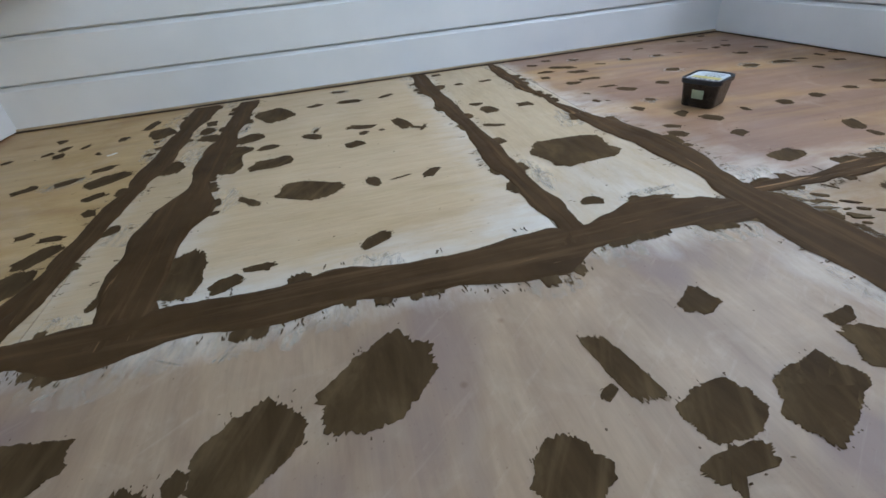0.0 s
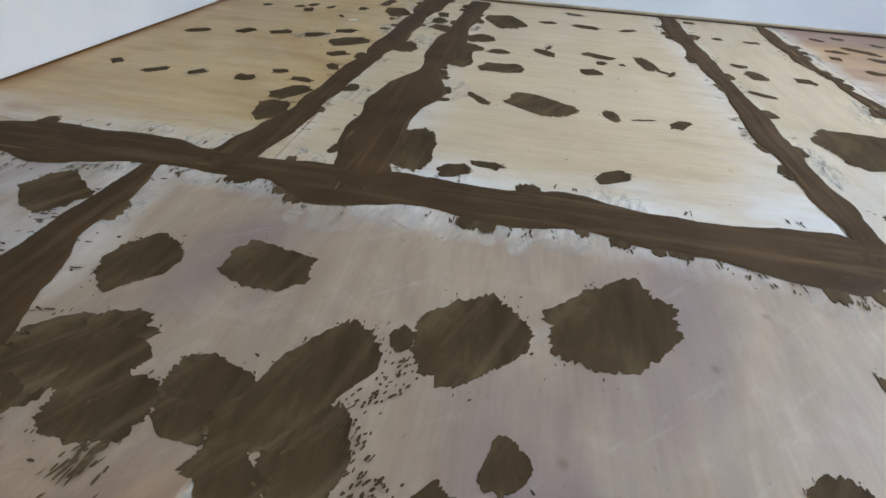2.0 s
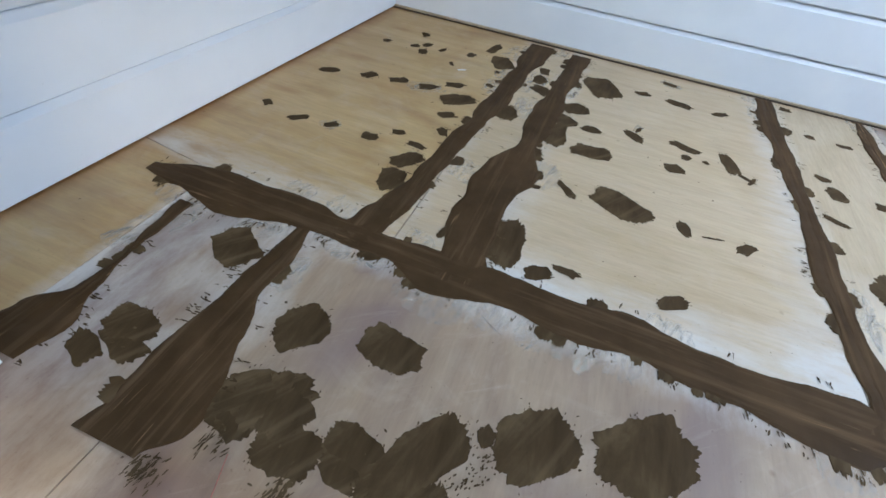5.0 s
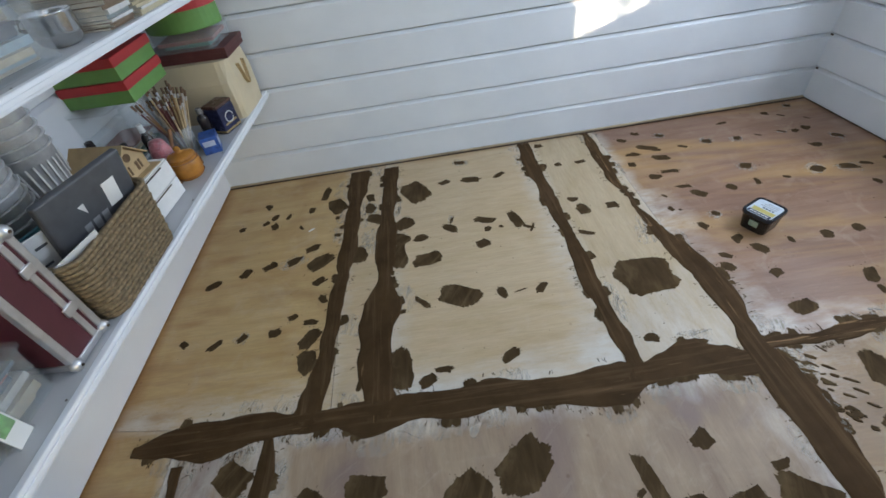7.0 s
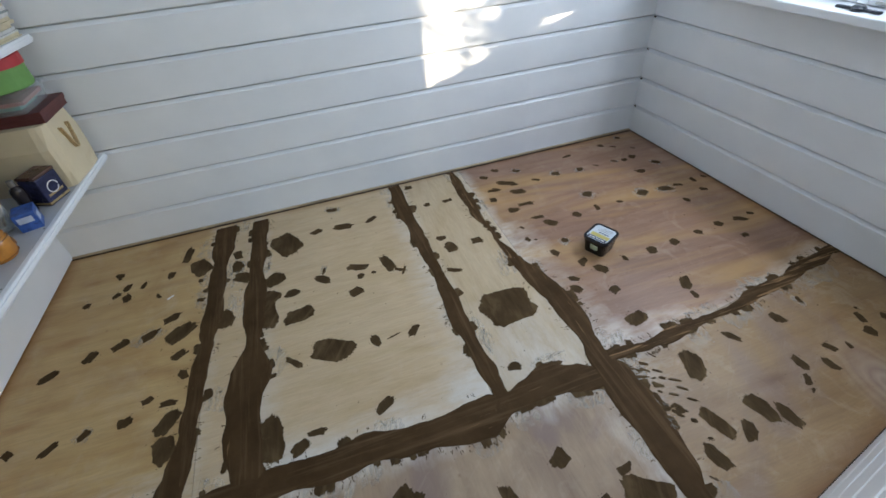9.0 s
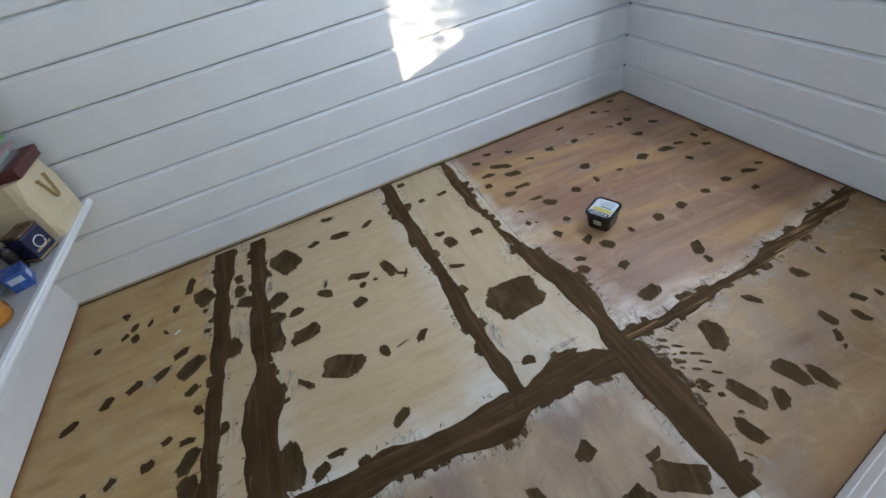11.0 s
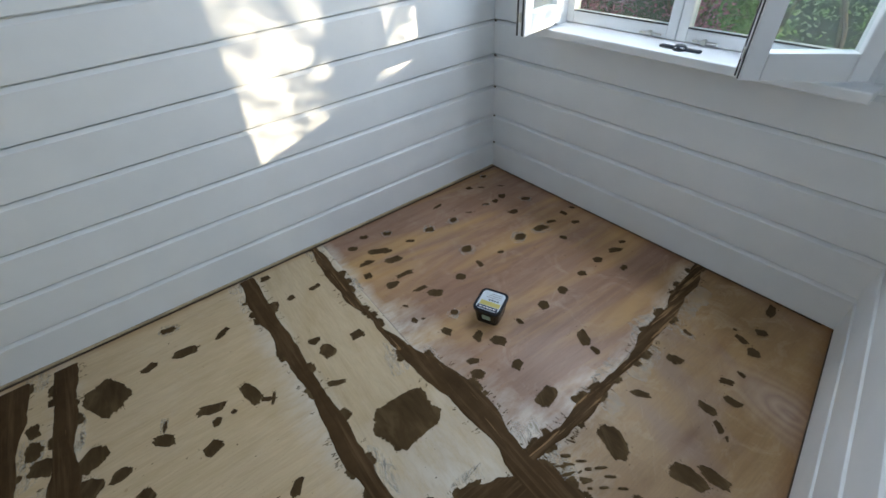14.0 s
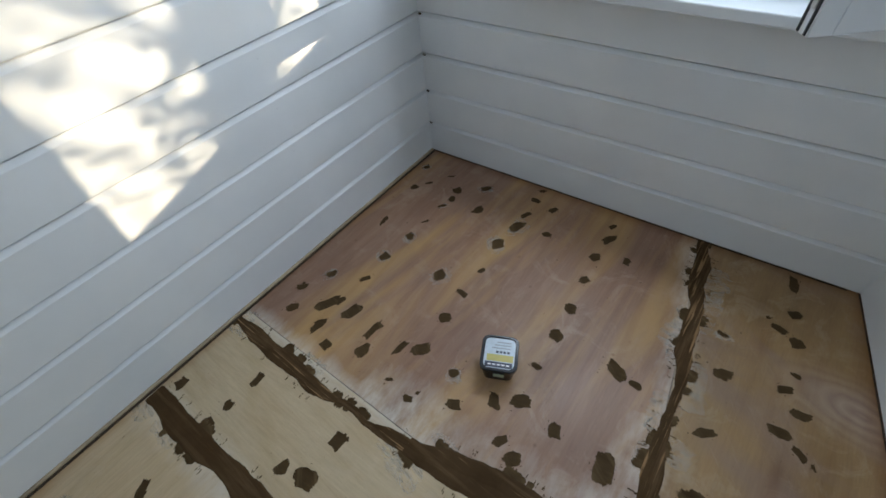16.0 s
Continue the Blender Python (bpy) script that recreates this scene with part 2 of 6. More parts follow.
# ---- mesh helpers ----
def part(name, bm, mat, parent=None, label="", smooth=False):
    """Links a bmesh as one mesh object, under parent where one is given."""
    me = bpy.data.meshes.new(name)
    bm.normal_update()
    bm.to_mesh(me)
    bm.free()
    if smooth:
        me.polygons.foreach_set("use_smooth", [True] * len(me.polygons))
    me.materials.append(mat)
    ob = new(name, me)
    if parent:
        ob.parent = parent
    return tagged(ob, label)


def thing(name, x, y, z, label, category, group="", turn=0.0):
    """An Empty at a thing's base."""
    e = new(name)
    e.empty_display_size = 0.05
    e.matrix_world = pose(x, y, z, 0, 0, turn)
    return tagged(e, label, category, group)


def box(bm, x0, x1, y0, y1, z0, z1, bevel=0.0, seg=2):
    made = bmesh.ops.create_cube(bm, size=1)
    v = made["verts"]
    bmesh.ops.scale(bm, vec=(x1 - x0, y1 - y0, z1 - z0), verts=v)
    bmesh.ops.translate(bm, vec=((x0 + x1) / 2, (y0 + y1) / 2, (z0 + z1) / 2), verts=v)
    if bevel:
        edges = list({e for q in v for e in q.link_edges})
        bmesh.ops.bevel(bm, geom=edges, offset=bevel, segments=seg, profile=0.5, affect="EDGES")
    return bm


def cuboid(*a, **k):
    return box(bmesh.new(), *a, **k)


def lathe(profile, n=28, wobble=None, bm=None, cx=0, cy=0):
    """Turns rows of (radius, z) round the z axis."""
    bm = bm or bmesh.new()
    rings = []
    for r, z in profile:
        if r < 1e-5:
            rings.append([bm.verts.new((cx, cy, z))])
        else:
            rings.append([bm.verts.new((cx + r * math.cos(2 * math.pi * i / n), cy + r * math.sin(2 * math.pi * i / n), z)) for i in range(n)])
    for a, b in zip(rings, rings[1:]):
        for i in range(n):
            j = (i + 1) % n
            q = [a[i % len(a)], a[j % len(a)], b[j % len(b)], b[i % len(b)]]
            q = [v for k, v in enumerate(q) if v not in q[:k]]
            if len(q) > 2:
                bm.faces.new(q)
    bmesh.ops.recalc_face_normals(bm, faces=bm.faces)
    return bm


def rounded_loop(w, d, r, n=6):
    pts = []
    for cx, cy, a0 in ((w / 2 - r, d / 2 - r, 0), (-w / 2 + r, d / 2 - r, 90), (-w / 2 + r, -d / 2 + r, 180), (w / 2 - r, -d / 2 + r, 270)):
        for i in range(n):
            a = radians(a0 + 90 * i / (n - 1))
            pts.append((cx + r * math.cos(a), cy + r * math.sin(a)))
    return pts


def loft(rows, cap_low=True, cap_high=True, bm=None):
    """Skins loops of equal length: rows of (loop of (x, y), z)."""
    bm = bm or bmesh.new()
    rings = [[bm.verts.new((x, y, z)) for x, y in loop] for loop, z in rows]
    n = len(rings[0])
    for a, b in zip(rings, rings[1:]):
        for i in range(n):
            j = (i + 1) % n
            bm.faces.new((a[i], a[j], b[j], b[i]))
    if cap_low:
        bm.faces.new(list(reversed(rings[0])))
    if cap_high:
        bm.faces.new(rings[-1])
    bmesh.ops.recalc_face_normals(bm, faces=bm.faces)
    return bm


def tube(points, radius, n=8, bm=None):
    """A round bar along points."""
    bm = bm or bmesh.new()
    pts = [Vector(p) for p in points]
    rings = []
    for i, p in enumerate(pts):
        way = (pts[min(i + 1, len(pts) - 1)] - pts[max(i - 1, 0)]).normalized()
        side = way.cross(Vector((0.13, 0.31, 0.94))).normalized()
        up = side.cross(way)
        rings.append([bm.verts.new(p + radius * (math.cos(2 * math.pi * k / n) * side + math.sin(2 * math.pi * k / n) * up)) for k in range(n)])
    for a, b in zip(rings, rings[1:]):
        for k in range(n):
            j = (k + 1) % n
            bm.faces.new((a[k], a[j], b[j], b[k]))
    bm.faces.new(list(reversed(rings[0])))
    bm.faces.new(rings[-1])
    bmesh.ops.recalc_face_normals(bm, faces=bm.faces)
    return bm

# ---- the large structure ----
PITCH = 0.149
TOP = 2.24


def wall_frame(origin, way):
    """u runs along the wall from origin, d out of it into the room (to the right of way), z up."""
    ux, uy = Vector(way).normalized()
    return Matrix(((ux, uy, 0, origin[0]), (uy, -ux, 0, origin[1]), (0, 0, 1, 0), (0, 0, 0, 1)))


def board_mesh(length):
    """One cladding board with a chamfered upper edge, that lies along u."""
    bm = bmesh.new()
    prof = [(0.0, 0.0), (0.0165, 0.0), (0.018, 0.0018), (0.018, PITCH - 0.0195), (0.0168, PITCH - 0.0178), (0.006, PITCH - 0.0072), (0.002, PITCH - 0.006), (0.0, PITCH - 0.006)]
    a = [bm.verts.new((0, d, z)) for d, z in prof]
    b = [bm.verts.new((length, d, z)) for d, z in prof]
    n = len(prof)
    for i in range(n):
        j = (i + 1) % n
        bm.faces.new((a[i], a[j], b[j], b[i]))
    bm.faces.new(a)
    bm.faces.new(list(reversed(b)))
    bmesh.ops.recalc_face_normals(bm, faces=bm.faces)
    me = bpy.data.meshes.new("cladding_board")
    bm.to_mesh(me)
    bm.free()
    me.materials.append(WHITE)
    return me


def backing(name, pieces, m, label):
    bm = bmesh.new()
    for u0, u1, z0, z1, thick in pieces:
        box(bm, u0, u1, -thick, -0.002, z0, z1)
    bm.transform(m)
    bmesh.ops.recalc_face_normals(bm, faces=bm.faces)
    ob = part(name, bm, WHITE)
    return tagged(ob, label, "wall", kind="structure")


WALLS = []


def clad(wall, m, spans):
    """Boards from the floor up; spans(z0, z1) gives the stretches of u that a course covers."""
    WALLS.append((wall, m, spans))


NORTH = wall_frame((0, 0.015), (1, 0))
EAST = wall_frame((2.936, 0.015), (0.094, -1.61))
SOUTH_E = wall_frame((3.03, -1.595), (-0.984, -0.212))
SOUTH_W = wall_frame((0.32, -1.735), (-1, 0.05))
WEST = wall_frame((0.018, -1.885), (0.056, 1.9))
wall_north = backing("wall_north", [(-0.15, 3.2, -0.1, TOP, 0.1)], NORTH @ pose(0, -0.018, 0), "white painted wall of horizontal timber cladding boards")
wall_west = backing("wall_west", [(-0.1, 2.0, -0.1, TOP, 0.1)], WEST @ pose(0, -0.018, 0), "white painted horizontal board wall behind the shelves")
WIN_U0, WIN_U1, WIN_Z0, WIN_Z1 = 0.335, 1.37, 0.775, 1.56
wall_east = backing("wall_east", [(-0.1, WIN_U0, -0.1, TOP, 0.1), (WIN_U1, 1.8, -0.1, TOP, 0.1), (WIN_U0, WIN_U1, -0.1, WIN_Z0 - 0.03, 0.1), (WIN_U0, WIN_U1, WIN_Z1, TOP, 0.1)],
                    EAST @ pose(0, -0.018, 0), "white painted board wall with an open casement window")
wall_south = backing("wall_south", [(-0.1, 1.5, -0.1, TOP, 0.1)], SOUTH_E @ pose(0, -0.018, 0), "white painted board wall beside the doorway")
wall_south_2 = backing("wall_south_2", [(0.0, 0.6, -0.1, TOP, 0.1)], SOUTH_W @ pose(0, -0.018, 0), "white painted board wall beside the doorway")
wall_lintel = backing("wall_south_3", [(-1.5, 0, 2.02, TOP, 0.1)], SOUTH_W @ pose(0, -0.018, 0), "white painted boards over the doorway")
clad(wall_north, NORTH @ pose(0, -0.018, 0), lambda a, b: [(0.03, 2.96)])
clad(wall_west, WEST @ pose(0, -0.018, 0), lambda a, b: [(0.0, 1.9)])
clad(wall_east, EAST @ pose(0, -0.018, 0), lambda a, b: [(0, WIN_U0), (WIN_U1, 1.72)] if b > WIN_Z0 and a < WIN_Z1 else [(0, 1.72)])
clad(wall_south, SOUTH_E @ pose(0, -0.018, 0), lambda a, b: [(0, 1.5)])
clad(wall_south_2, SOUTH_W @ pose(0, -0.018, 0), lambda a, b: [(0, 0.5)])

ceiling = tagged(part("ceiling", cuboid(-0.15, 3.16, -2.1, 0.15, TOP, TOP + 0.05), WHITE), "white painted ceiling", "ceiling", kind="structure")

# floor slab under the plywood
floor = tagged(part("floor", cuboid(-0.1, 3.13, -2.12, 0.06, -0.08, -0.019), RAW_WOOD), "sanded plywood floor with dark brown filler on joints and screw holes", "floor", kind="structure")

JOINTS_X = (0.685, 0.85, 1.535, 1.885)


def joint_y(x):
    """The long joint bows a little as it crosses the room."""
    return -1.31 + 0.06 * (x - 1.25) ** 2


def joint_distance(x, y):
    """Distance from the nearest joint of the floor."""
    d = [abs(y - joint_y(x))]
    if y > joint_y(x):
        d += [abs(x - j) for j in JOINTS_X]
    else:
        d += [abs(x - 1.905), abs(x - 0.52), abs(x - 0.25)]
    return min(d)


def floor_board(x0, x1, far, kind, reach, strength, side=None):
    """A plywood sheet as a fine grid, with scraped white margins and darker edges by the walls.
    It lies between x0 and x1, from the long joint to far."""
    step = 0.0125
    nx, ny = max(2, int((x1 - x0) / step)), max(2, int(abs(far + 1.3) / step))
    xs = np.linspace(x0, x1, nx + 1)
    off = 0.001 if far > -1 else -0.001
    verts = [(x, joint_y(x) + off + (far - joint_y(x) - off) * k / ny, 0.0) for k in range(ny + 1) for x in xs]
    w = nx + 1
    faces = [(j * w + i, j * w + i + 1, (j + 1) * w + i + 1, (j + 1) * w + i) for j in range(ny) for i in range(nx)]
    if far < -1:
        faces = [f[::-1] for f in faces]
    rim = [i for i in range(w)] + [(j + 1) * w - 1 for j in range(1, ny)] + [ny * w + i for i in range(nx, -1, -1)] + [j * w for j in range(ny - 1, 0, -1)]
    base = len(verts)
    verts += [(verts[i][0], verts[i][1], -0.018) for i in rim]
    n = len(rim)
    faces += [(rim[(k + 1) % n], rim[k], base + k, base + (k + 1) % n) for k in range(n)]
    me = bpy.data.meshes.new("plywood_sheet")
    me.from_pydata(verts, [], faces)
    me.materials.append(PLY[kind])
    scrape = me.attributes.new("scrape", "FLOAT", "POINT")
    stain_shade = me.attributes.new("stain_shade", "FLOAT", "POINT")
    sv, gv = [], []
    for x, y, z in verts:
        wob = 1 + 0.55 * noise.noise((x * 5, y * 5, 3)) + 0.3 * noise.noise((x * 17, y * 17, 8))
        d = joint_distance(x, y)
        s = strength * max(0.0, 1 - d / (reach * max(0.25, wob)))
        if side:
            s = max(s, side(x, y) * wob)
        sv.append(min(1.0, s))
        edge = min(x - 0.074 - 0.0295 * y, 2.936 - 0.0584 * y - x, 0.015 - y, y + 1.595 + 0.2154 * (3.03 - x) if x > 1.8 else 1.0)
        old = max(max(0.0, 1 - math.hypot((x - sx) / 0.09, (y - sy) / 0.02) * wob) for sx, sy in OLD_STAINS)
        # shadow of whoever stands in the doorway, painted into the yellower corner
        doorway_shade = 0.6 * max(0.0, min(1.0, (-1.66 - y) / 0.1)) * max(0.0, min(1.0, (1.0 - x) / 0.15)) * wob
        gv.append(min(1.0, max(0.0, 1 - edge / (0.045 * max(0.3, wob))) * 0.75 + 0.6 * old + doorway_shade))
    scrape.data.foreach_set("value", sv)
    stain_shade.data.foreach_set("value", gv)
    ob = new("plywood_sheet", me)
    ob.parent = floor
    return ob


OLD_STAINS = ((0.215, -0.209), (0.205, -0.534), (0.154, -0.849), (0.16, -1.2), (0.5, -0.95), (2.6, -0.45), (2.7, -1.4), (2.3, -1.5))


def fade(v, at, reach):
    return max(0.0, 1 - abs(v - at) / reach)


SHEETS = [
    (-0.08, 0.684, 0.012, "yellow", 0.05, 0.4, lambda x, y: 0.5 * fade(y, -1.22, 0.12)),
    (0.686, 0.849, 0.012, "pale", 0.06, 0.35, lambda x, y: 0.35 * fade(y, -1.23, 0.12)),
    (0.851, 1.534, 0.012, "pale", 0.12, 0.55, lambda x, y: 0.42 * fade(x, 1.53, 0.15) * (y < -0.5) + 0.6 * fade(y, -1.25, 0.13)),
    (1.536, 1.884, 0.012, "strip", 0.07, 0.5, lambda x, y: 0.42 * max(0, min(1, (-0.75 - y) / 0.4))),
    (1.886, 3.12, 0.012, "red", 0.07, 0.45, lambda x, y: 0.5 * fade(x, 1.885, 0.2) * (y < -0.5) + 0.45 * fade(y, -1.25, 0.14) * (x < 2.3)),
    (-0.1, 0.249, -1.95, "yellow", 0.04, 0.4, None),
    (0.251, 0.519, -1.95, "pink", 0.06, 0.8, lambda x, y: 0.35),
    (0.521, 1.904, -2.1, "pink", 0.1, 0.75, lambda x, y: 0.55 * fade(x, 1.89, 0.14)),
    (1.906, 3.16, -1.95, "tan", 0.08, 0.35, lambda x, y: 0.5 * fade(x, 1.93, 0.25) * fade(y, -1.28, 0.3)),
]
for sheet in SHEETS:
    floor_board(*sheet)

# the raw gap along the foot of the walls
gap = bmesh.new()
box(gap, 0.055, 2.936, -0.002, 0.011, 0.0005, 0.0035)
for m, reach in ((EAST, 1.58), (SOUTH_E, 1.25)):
    foot = cuboid(0.0, reach, 0.0, 0.0025, 0.0005, 0.0042)
    foot.transform(m)
    bmesh.ops.recalc_face_normals(foot, faces=foot.faces)
    tagged(part("trim", foot, DARK_GAP), "dark narrow gap along the foot of the wall", "trim", kind="structure")
# dark ends of the grooves where two walls meet
ends = bmesh.new()
for k in range(1, 11):
    z = k * PITCH
    box(ends, 2.932, 2.9365, -0.0005, 0.0105, z - 0.006, z)
tagged(part("trim", ends, DARK_GAP), "dark gap in the corner between two board walls", "trim", kind="structure")
tagged(part("trim", cuboid(0.056, 2.933, 0.004, 0.0148, 0.0037, 0.011, bevel=0.002), plain("bead_wood", (0.42, 0.33, 0.22), 0.6, vary=0.3, scale=9)), "thin worn wooden bead along the foot of the wall", "trim", kind="structure")
tagged(part("trim", gap, DARK_GAP), "dark narrow gap along the foot of the wall", "trim", kind="structure")

# ground outside, reaching to the horizon
GRASS = plain("grass", (0.055, 0.08, 0.032), 0.9, vary=0.5, scale=4)
bmg = bmesh.new()
bmesh.ops.create_grid(bmg, x_segments=24, y_segments=24, size=400)
bmesh.ops.translate(bmg, vec=(0, 0, -0.22), verts=bmg.verts)
tagged(part("ground", bmg, GRASS), "green garden lawn outside the window", "ground", kind="structure")

# unseen plain wall, added outside the doorway to keep the sun out
tagged(part("wall_porch", cuboid(1.98, 2.04, -3.55, -1.98, -0.2, TOP), WHITE), "plain white unseen wall added to block the sun", "wall", kind="structure")


# ---- window ----
def window():
    w = tagged(part("window_1", bmesh.new(), WHITE), "white painted wooden window with inward opening casements", "window", kind="structure")
    U0, U1, Z1 = 0.365, 1.4, 1.58
    place = EAST @ pose(-0.03, 0, -0.02)

    def put(name, bm, mat=WHITE, parent=w, label="", smooth=False):
        bm.transform(place)
        bmesh.ops.recalc_face_normals(bm, faces=bm.faces)
        return part(name, bm, mat, parent, label, smooth)

    glass = clear("window_glass", (0.96, 0.99, 0.98), 0.02, 0.06)
    metal = plain("latch_metal", (0.6, 0.6, 0.58), 0.35, 0.9)
    black = plain("black_plastic", (0.02, 0.021, 0.025), 0.3)
    put("window_sill", cuboid(U0 - 0.02, U1 + 0.02, -0.075, 0.085, 0.765, 0.795, bevel=0.004))
    # lining of the opening
    put("jamb", cuboid(U0 - 0.001, U0 + 0.022, -0.1, 0.012, 0.795, Z1))
    put("jamb", cuboid(U1 - 0.022, U1 + 0.001, -0.1, 0.012, 0.795, Z1))
    put("head", cuboid(U0, U1, -0.1, 0.012, Z1 - 0.025, Z1 + 0.002))
    # outer sashes
    mid = 0.84
    for a, b in ((U0 + 0.022, mid - 0.001), (mid + 0.001, U1 - 0.022)):
        f = bmesh.new()
        z0, z1 = 0.797, Z1 - 0.026
        box(f, a, a + 0.034, -0.085, -0.045, z0, z1, bevel=0.003)
        box(f, b - 0.034, b, -0.085, -0.045, z0, z1, bevel=0.003)
        box(f, a + 0.034, b - 0.034, -0.084, -0.046, z0, z0 + 0.042, bevel=0.003)
        box(f, a + 0.034, b - 0.034, -0.084, -0.046, z1 - 0.042, z1, bevel=0.003)
        fr = put("window_frame", f)
        pane = put("pane", cuboid(a + 0.03, b - 0.03, -0.067, -0.063, z0 + 0.038, z1 - 0.038), glass)
        pane.visible_shadow = False
        seal = bmesh.new()
        box(seal, a + 0.034, b - 0.034, -0.0462, -0.0435, z0 + 0.042, z0 + 0.047)
        put("glazing_seal", seal, black, fr)
        c = mid - 0.09 if a < mid - 0.1 else mid + 0.1
        hb = bmesh.new()
        box(hb, c - 0.04, c + 0.04, -0.046, -0.036, z0 + 0.006, z0 + 0.014, bevel=0.003)
        box(hb, c - 0.006, c + 0.006, -0.046, -0.03, z0 + 0.003, z0 + 0.02, bevel=0.002)
        put("handle", hb, metal, fr, "bright metal stay")
    # inner casements, swung into the room
    for hinge, way, flip in (((0.385, 0.012), (0.03, 0.25), 1), ((1.38, 0.03), (-0.235, 0.18), -1)):
        L = math.hypot(*way)
        ang = math.degrees(math.atan2(way[1], way[0]))
        m = pose(hinge[0], hinge[1], 0.806, 0, 0, ang)
        h = Z1 - 0.03 - 0.806
        s = bmesh.new()
        box(s, 0, 0.045, -0.02, 0.02, 0, h, bevel=0.004)
        box(s, L - 0.05, L, -0.02, 0.02, 0, h, bevel=0.004)
        box(s, 0.045, L - 0.05, -0.019, 0.019, 0, 0.07, bevel=0.003)
        box(s, 0.045, L - 0.05, -0.019, 0.019, h - 0.05, h, bevel=0.003)
        s.transform(m)
        sash = put("casement", s, WHITE, w, "white inner casement swung into the room")
        g = cuboid(0.04, L - 0.045, -0.002, 0.002, 0.066, h - 0.046)
        g.transform(m)
        pane = put("pane", g, glass, sash)
        pane.visible_shadow = False
        e = bmesh.new()
        for k in (-0.011, 0.011):
            box(e, L, L + 0.0025, k - 0.003, k + 0.003, 0.004, h - 0.004)
        e.transform(m)
        put("rubber_seal", e, black, sash, "dark rubber seal along the casement's edge")
        for zz in (0.05, 0.3, 0.55):
            k = cuboid(L - 0.001, L + 0.004, -0.006, 0.006, zz, zz + 0.03, bevel=0.001)
            k.transform(m)
            put("latch_plate", k, metal, sash)
    return w


window()


def window_catch():
    black = plain("catch_black", (0.015, 0.02, 0.03), 0.28)
    t = thing("window_catch", 0, 0, 0, "small dark plastic window catch lying on the sill", "catch")
    t.matrix_world = EAST @ pose(0.87, 0.034, 0.7755)
    for s in (-1, 1):
        part("bar", cuboid(min(s * 0.016, s * 0.068), max(s * 0.016, s * 0.068), -0.01, 0.008, 0, 0.008, bevel=0.003), black, t)
    part("knob", lathe([(0, 0), (0.022, 0), (0.022, 0.008), (0.016, 0.014), (0, 0.014)], 20), black, t)


window_catch()


def air_vent():
    cream = plain("vent_plastic", (0.66, 0.63, 0.52), 0.5)
    dark = plain("vent_slot", (0.2, 0.18, 0.14), 0.8)
    m = SOUTH_E @ pose(0.3, 0.0, 0.68)
    t = thing("air_vent", 0, 0, 0, "cream plastic louvred air vent on the white wall", "vent")
    t.matrix_world = m
    part("frame", cuboid(-0.035, 0.035, 0.0, 0.008, -0.06, 0.06, bevel=0.002), cream, t)
    for k in range(5):
        z = -0.036 + k * 0.018
        part("slot", cuboid(-0.022, 0.022, 0.0075, 0.0088, z - 0.003, z + 0.003), dark, t)


air_vent()

# ---- the filler tub on the floor ----
def filler_tub():
    body_m = plain("tub_plastic", (0.018, 0.014, 0.012), 0.22, vary=0.2)
    lid_m = plain("lid_plastic", (0.02, 0.022, 0.028), 0.2)
    label_m = plain("lid_label", (0.55, 0.62, 0.68), 0.35, vary=0.1, scale=60)
    yellow = plain("label_yellow", (0.5, 0.43, 0.12), 0.4)
    grey = plain("label_grey", (0.3, 0.33, 0.36), 0.4)
    navy = plain("label_navy", (0.02, 0.03, 0.06), 0.3)
    white = plain("label_white", (0.8, 0.8, 0.8), 0.4)
    green = plain("sticker", (0.42, 0.5, 0.36), 0.5, vary=0.2)
    t = thing("filler_tub", 2.195, -0.805, 0.0005, "dark brown plastic tub of wood filler with a printed lid", "tub", turn=26)
    t.scale = (1.16, 1.16, 1.08)
    r = rounded_loop
    part("body", loft([(r(0.078, 0.072, 0.014), 0.0), (r(0.08, 0.074, 0.016), 0.002), (r(0.09, 0.084, 0.017), 0.056), (r(0.09, 0.084, 0.017), 0.06)]), body_m, t, smooth=False)
    lid = part("lid", loft([(r(0.094, 0.088, 0.018), 0.056), (r(0.097, 0.091, 0.019), 0.058), (r(0.097, 0.091, 0.019), 0.067), (r(0.094, 0.088, 0.018), 0.069),
                            (r(0.086, 0.08, 0.016), 0.069), (r(0.084, 0.078, 0.015), 0.0665)]), lid_m, t, "dark lid with a pale printed label")
    part("label", loft([(r(0.08, 0.074, 0.013), 0.0665), (r(0.08, 0.074, 0.013), 0.0671)]), label_m, lid)
    part("label_stripe", cuboid(-0.022, -0.004, -0.034, 0.03, 0.0671, 0.0674), yellow, lid)
    part("label_stripe", cuboid(-0.038, -0.024, -0.033, 0.033, 0.0671, 0.0674), navy, lid)
    for k in range(5):
        y = -0.026 + k * 0.011
        part("print_bar", cuboid(-0.033, -0.029, y, y + 0.008, 0.0674, 0.0677), white, lid)
    for k in range(3):
        part("print_bar", cuboid(0.012 + k * 0.008, 0.015 + k * 0.008, -0.026, 0.02 - 0.006 * k, 0.0671, 0.0674), grey, lid)
    for k in range(4):
        part("print_bar", cuboid(0.0, 0.006, -0.024 + k * 0.009, -0.018 + k * 0.009, 0.0671, 0.0674), navy, lid)
    st = cuboid(-0.0008, 0.0008, -0.013, 0.013, -0.011, 0.011)
    st.transform(pose(-0.0434, -0.002, 0.033, 0, -10.5, 0))
    part("sticker", st, green, t, "small pale green sticker")


filler_tub()


# ---- shelves on the west wall ----
SHELF = 0.47
BEFORE = set(scene.objects)
UPPER = 0.897
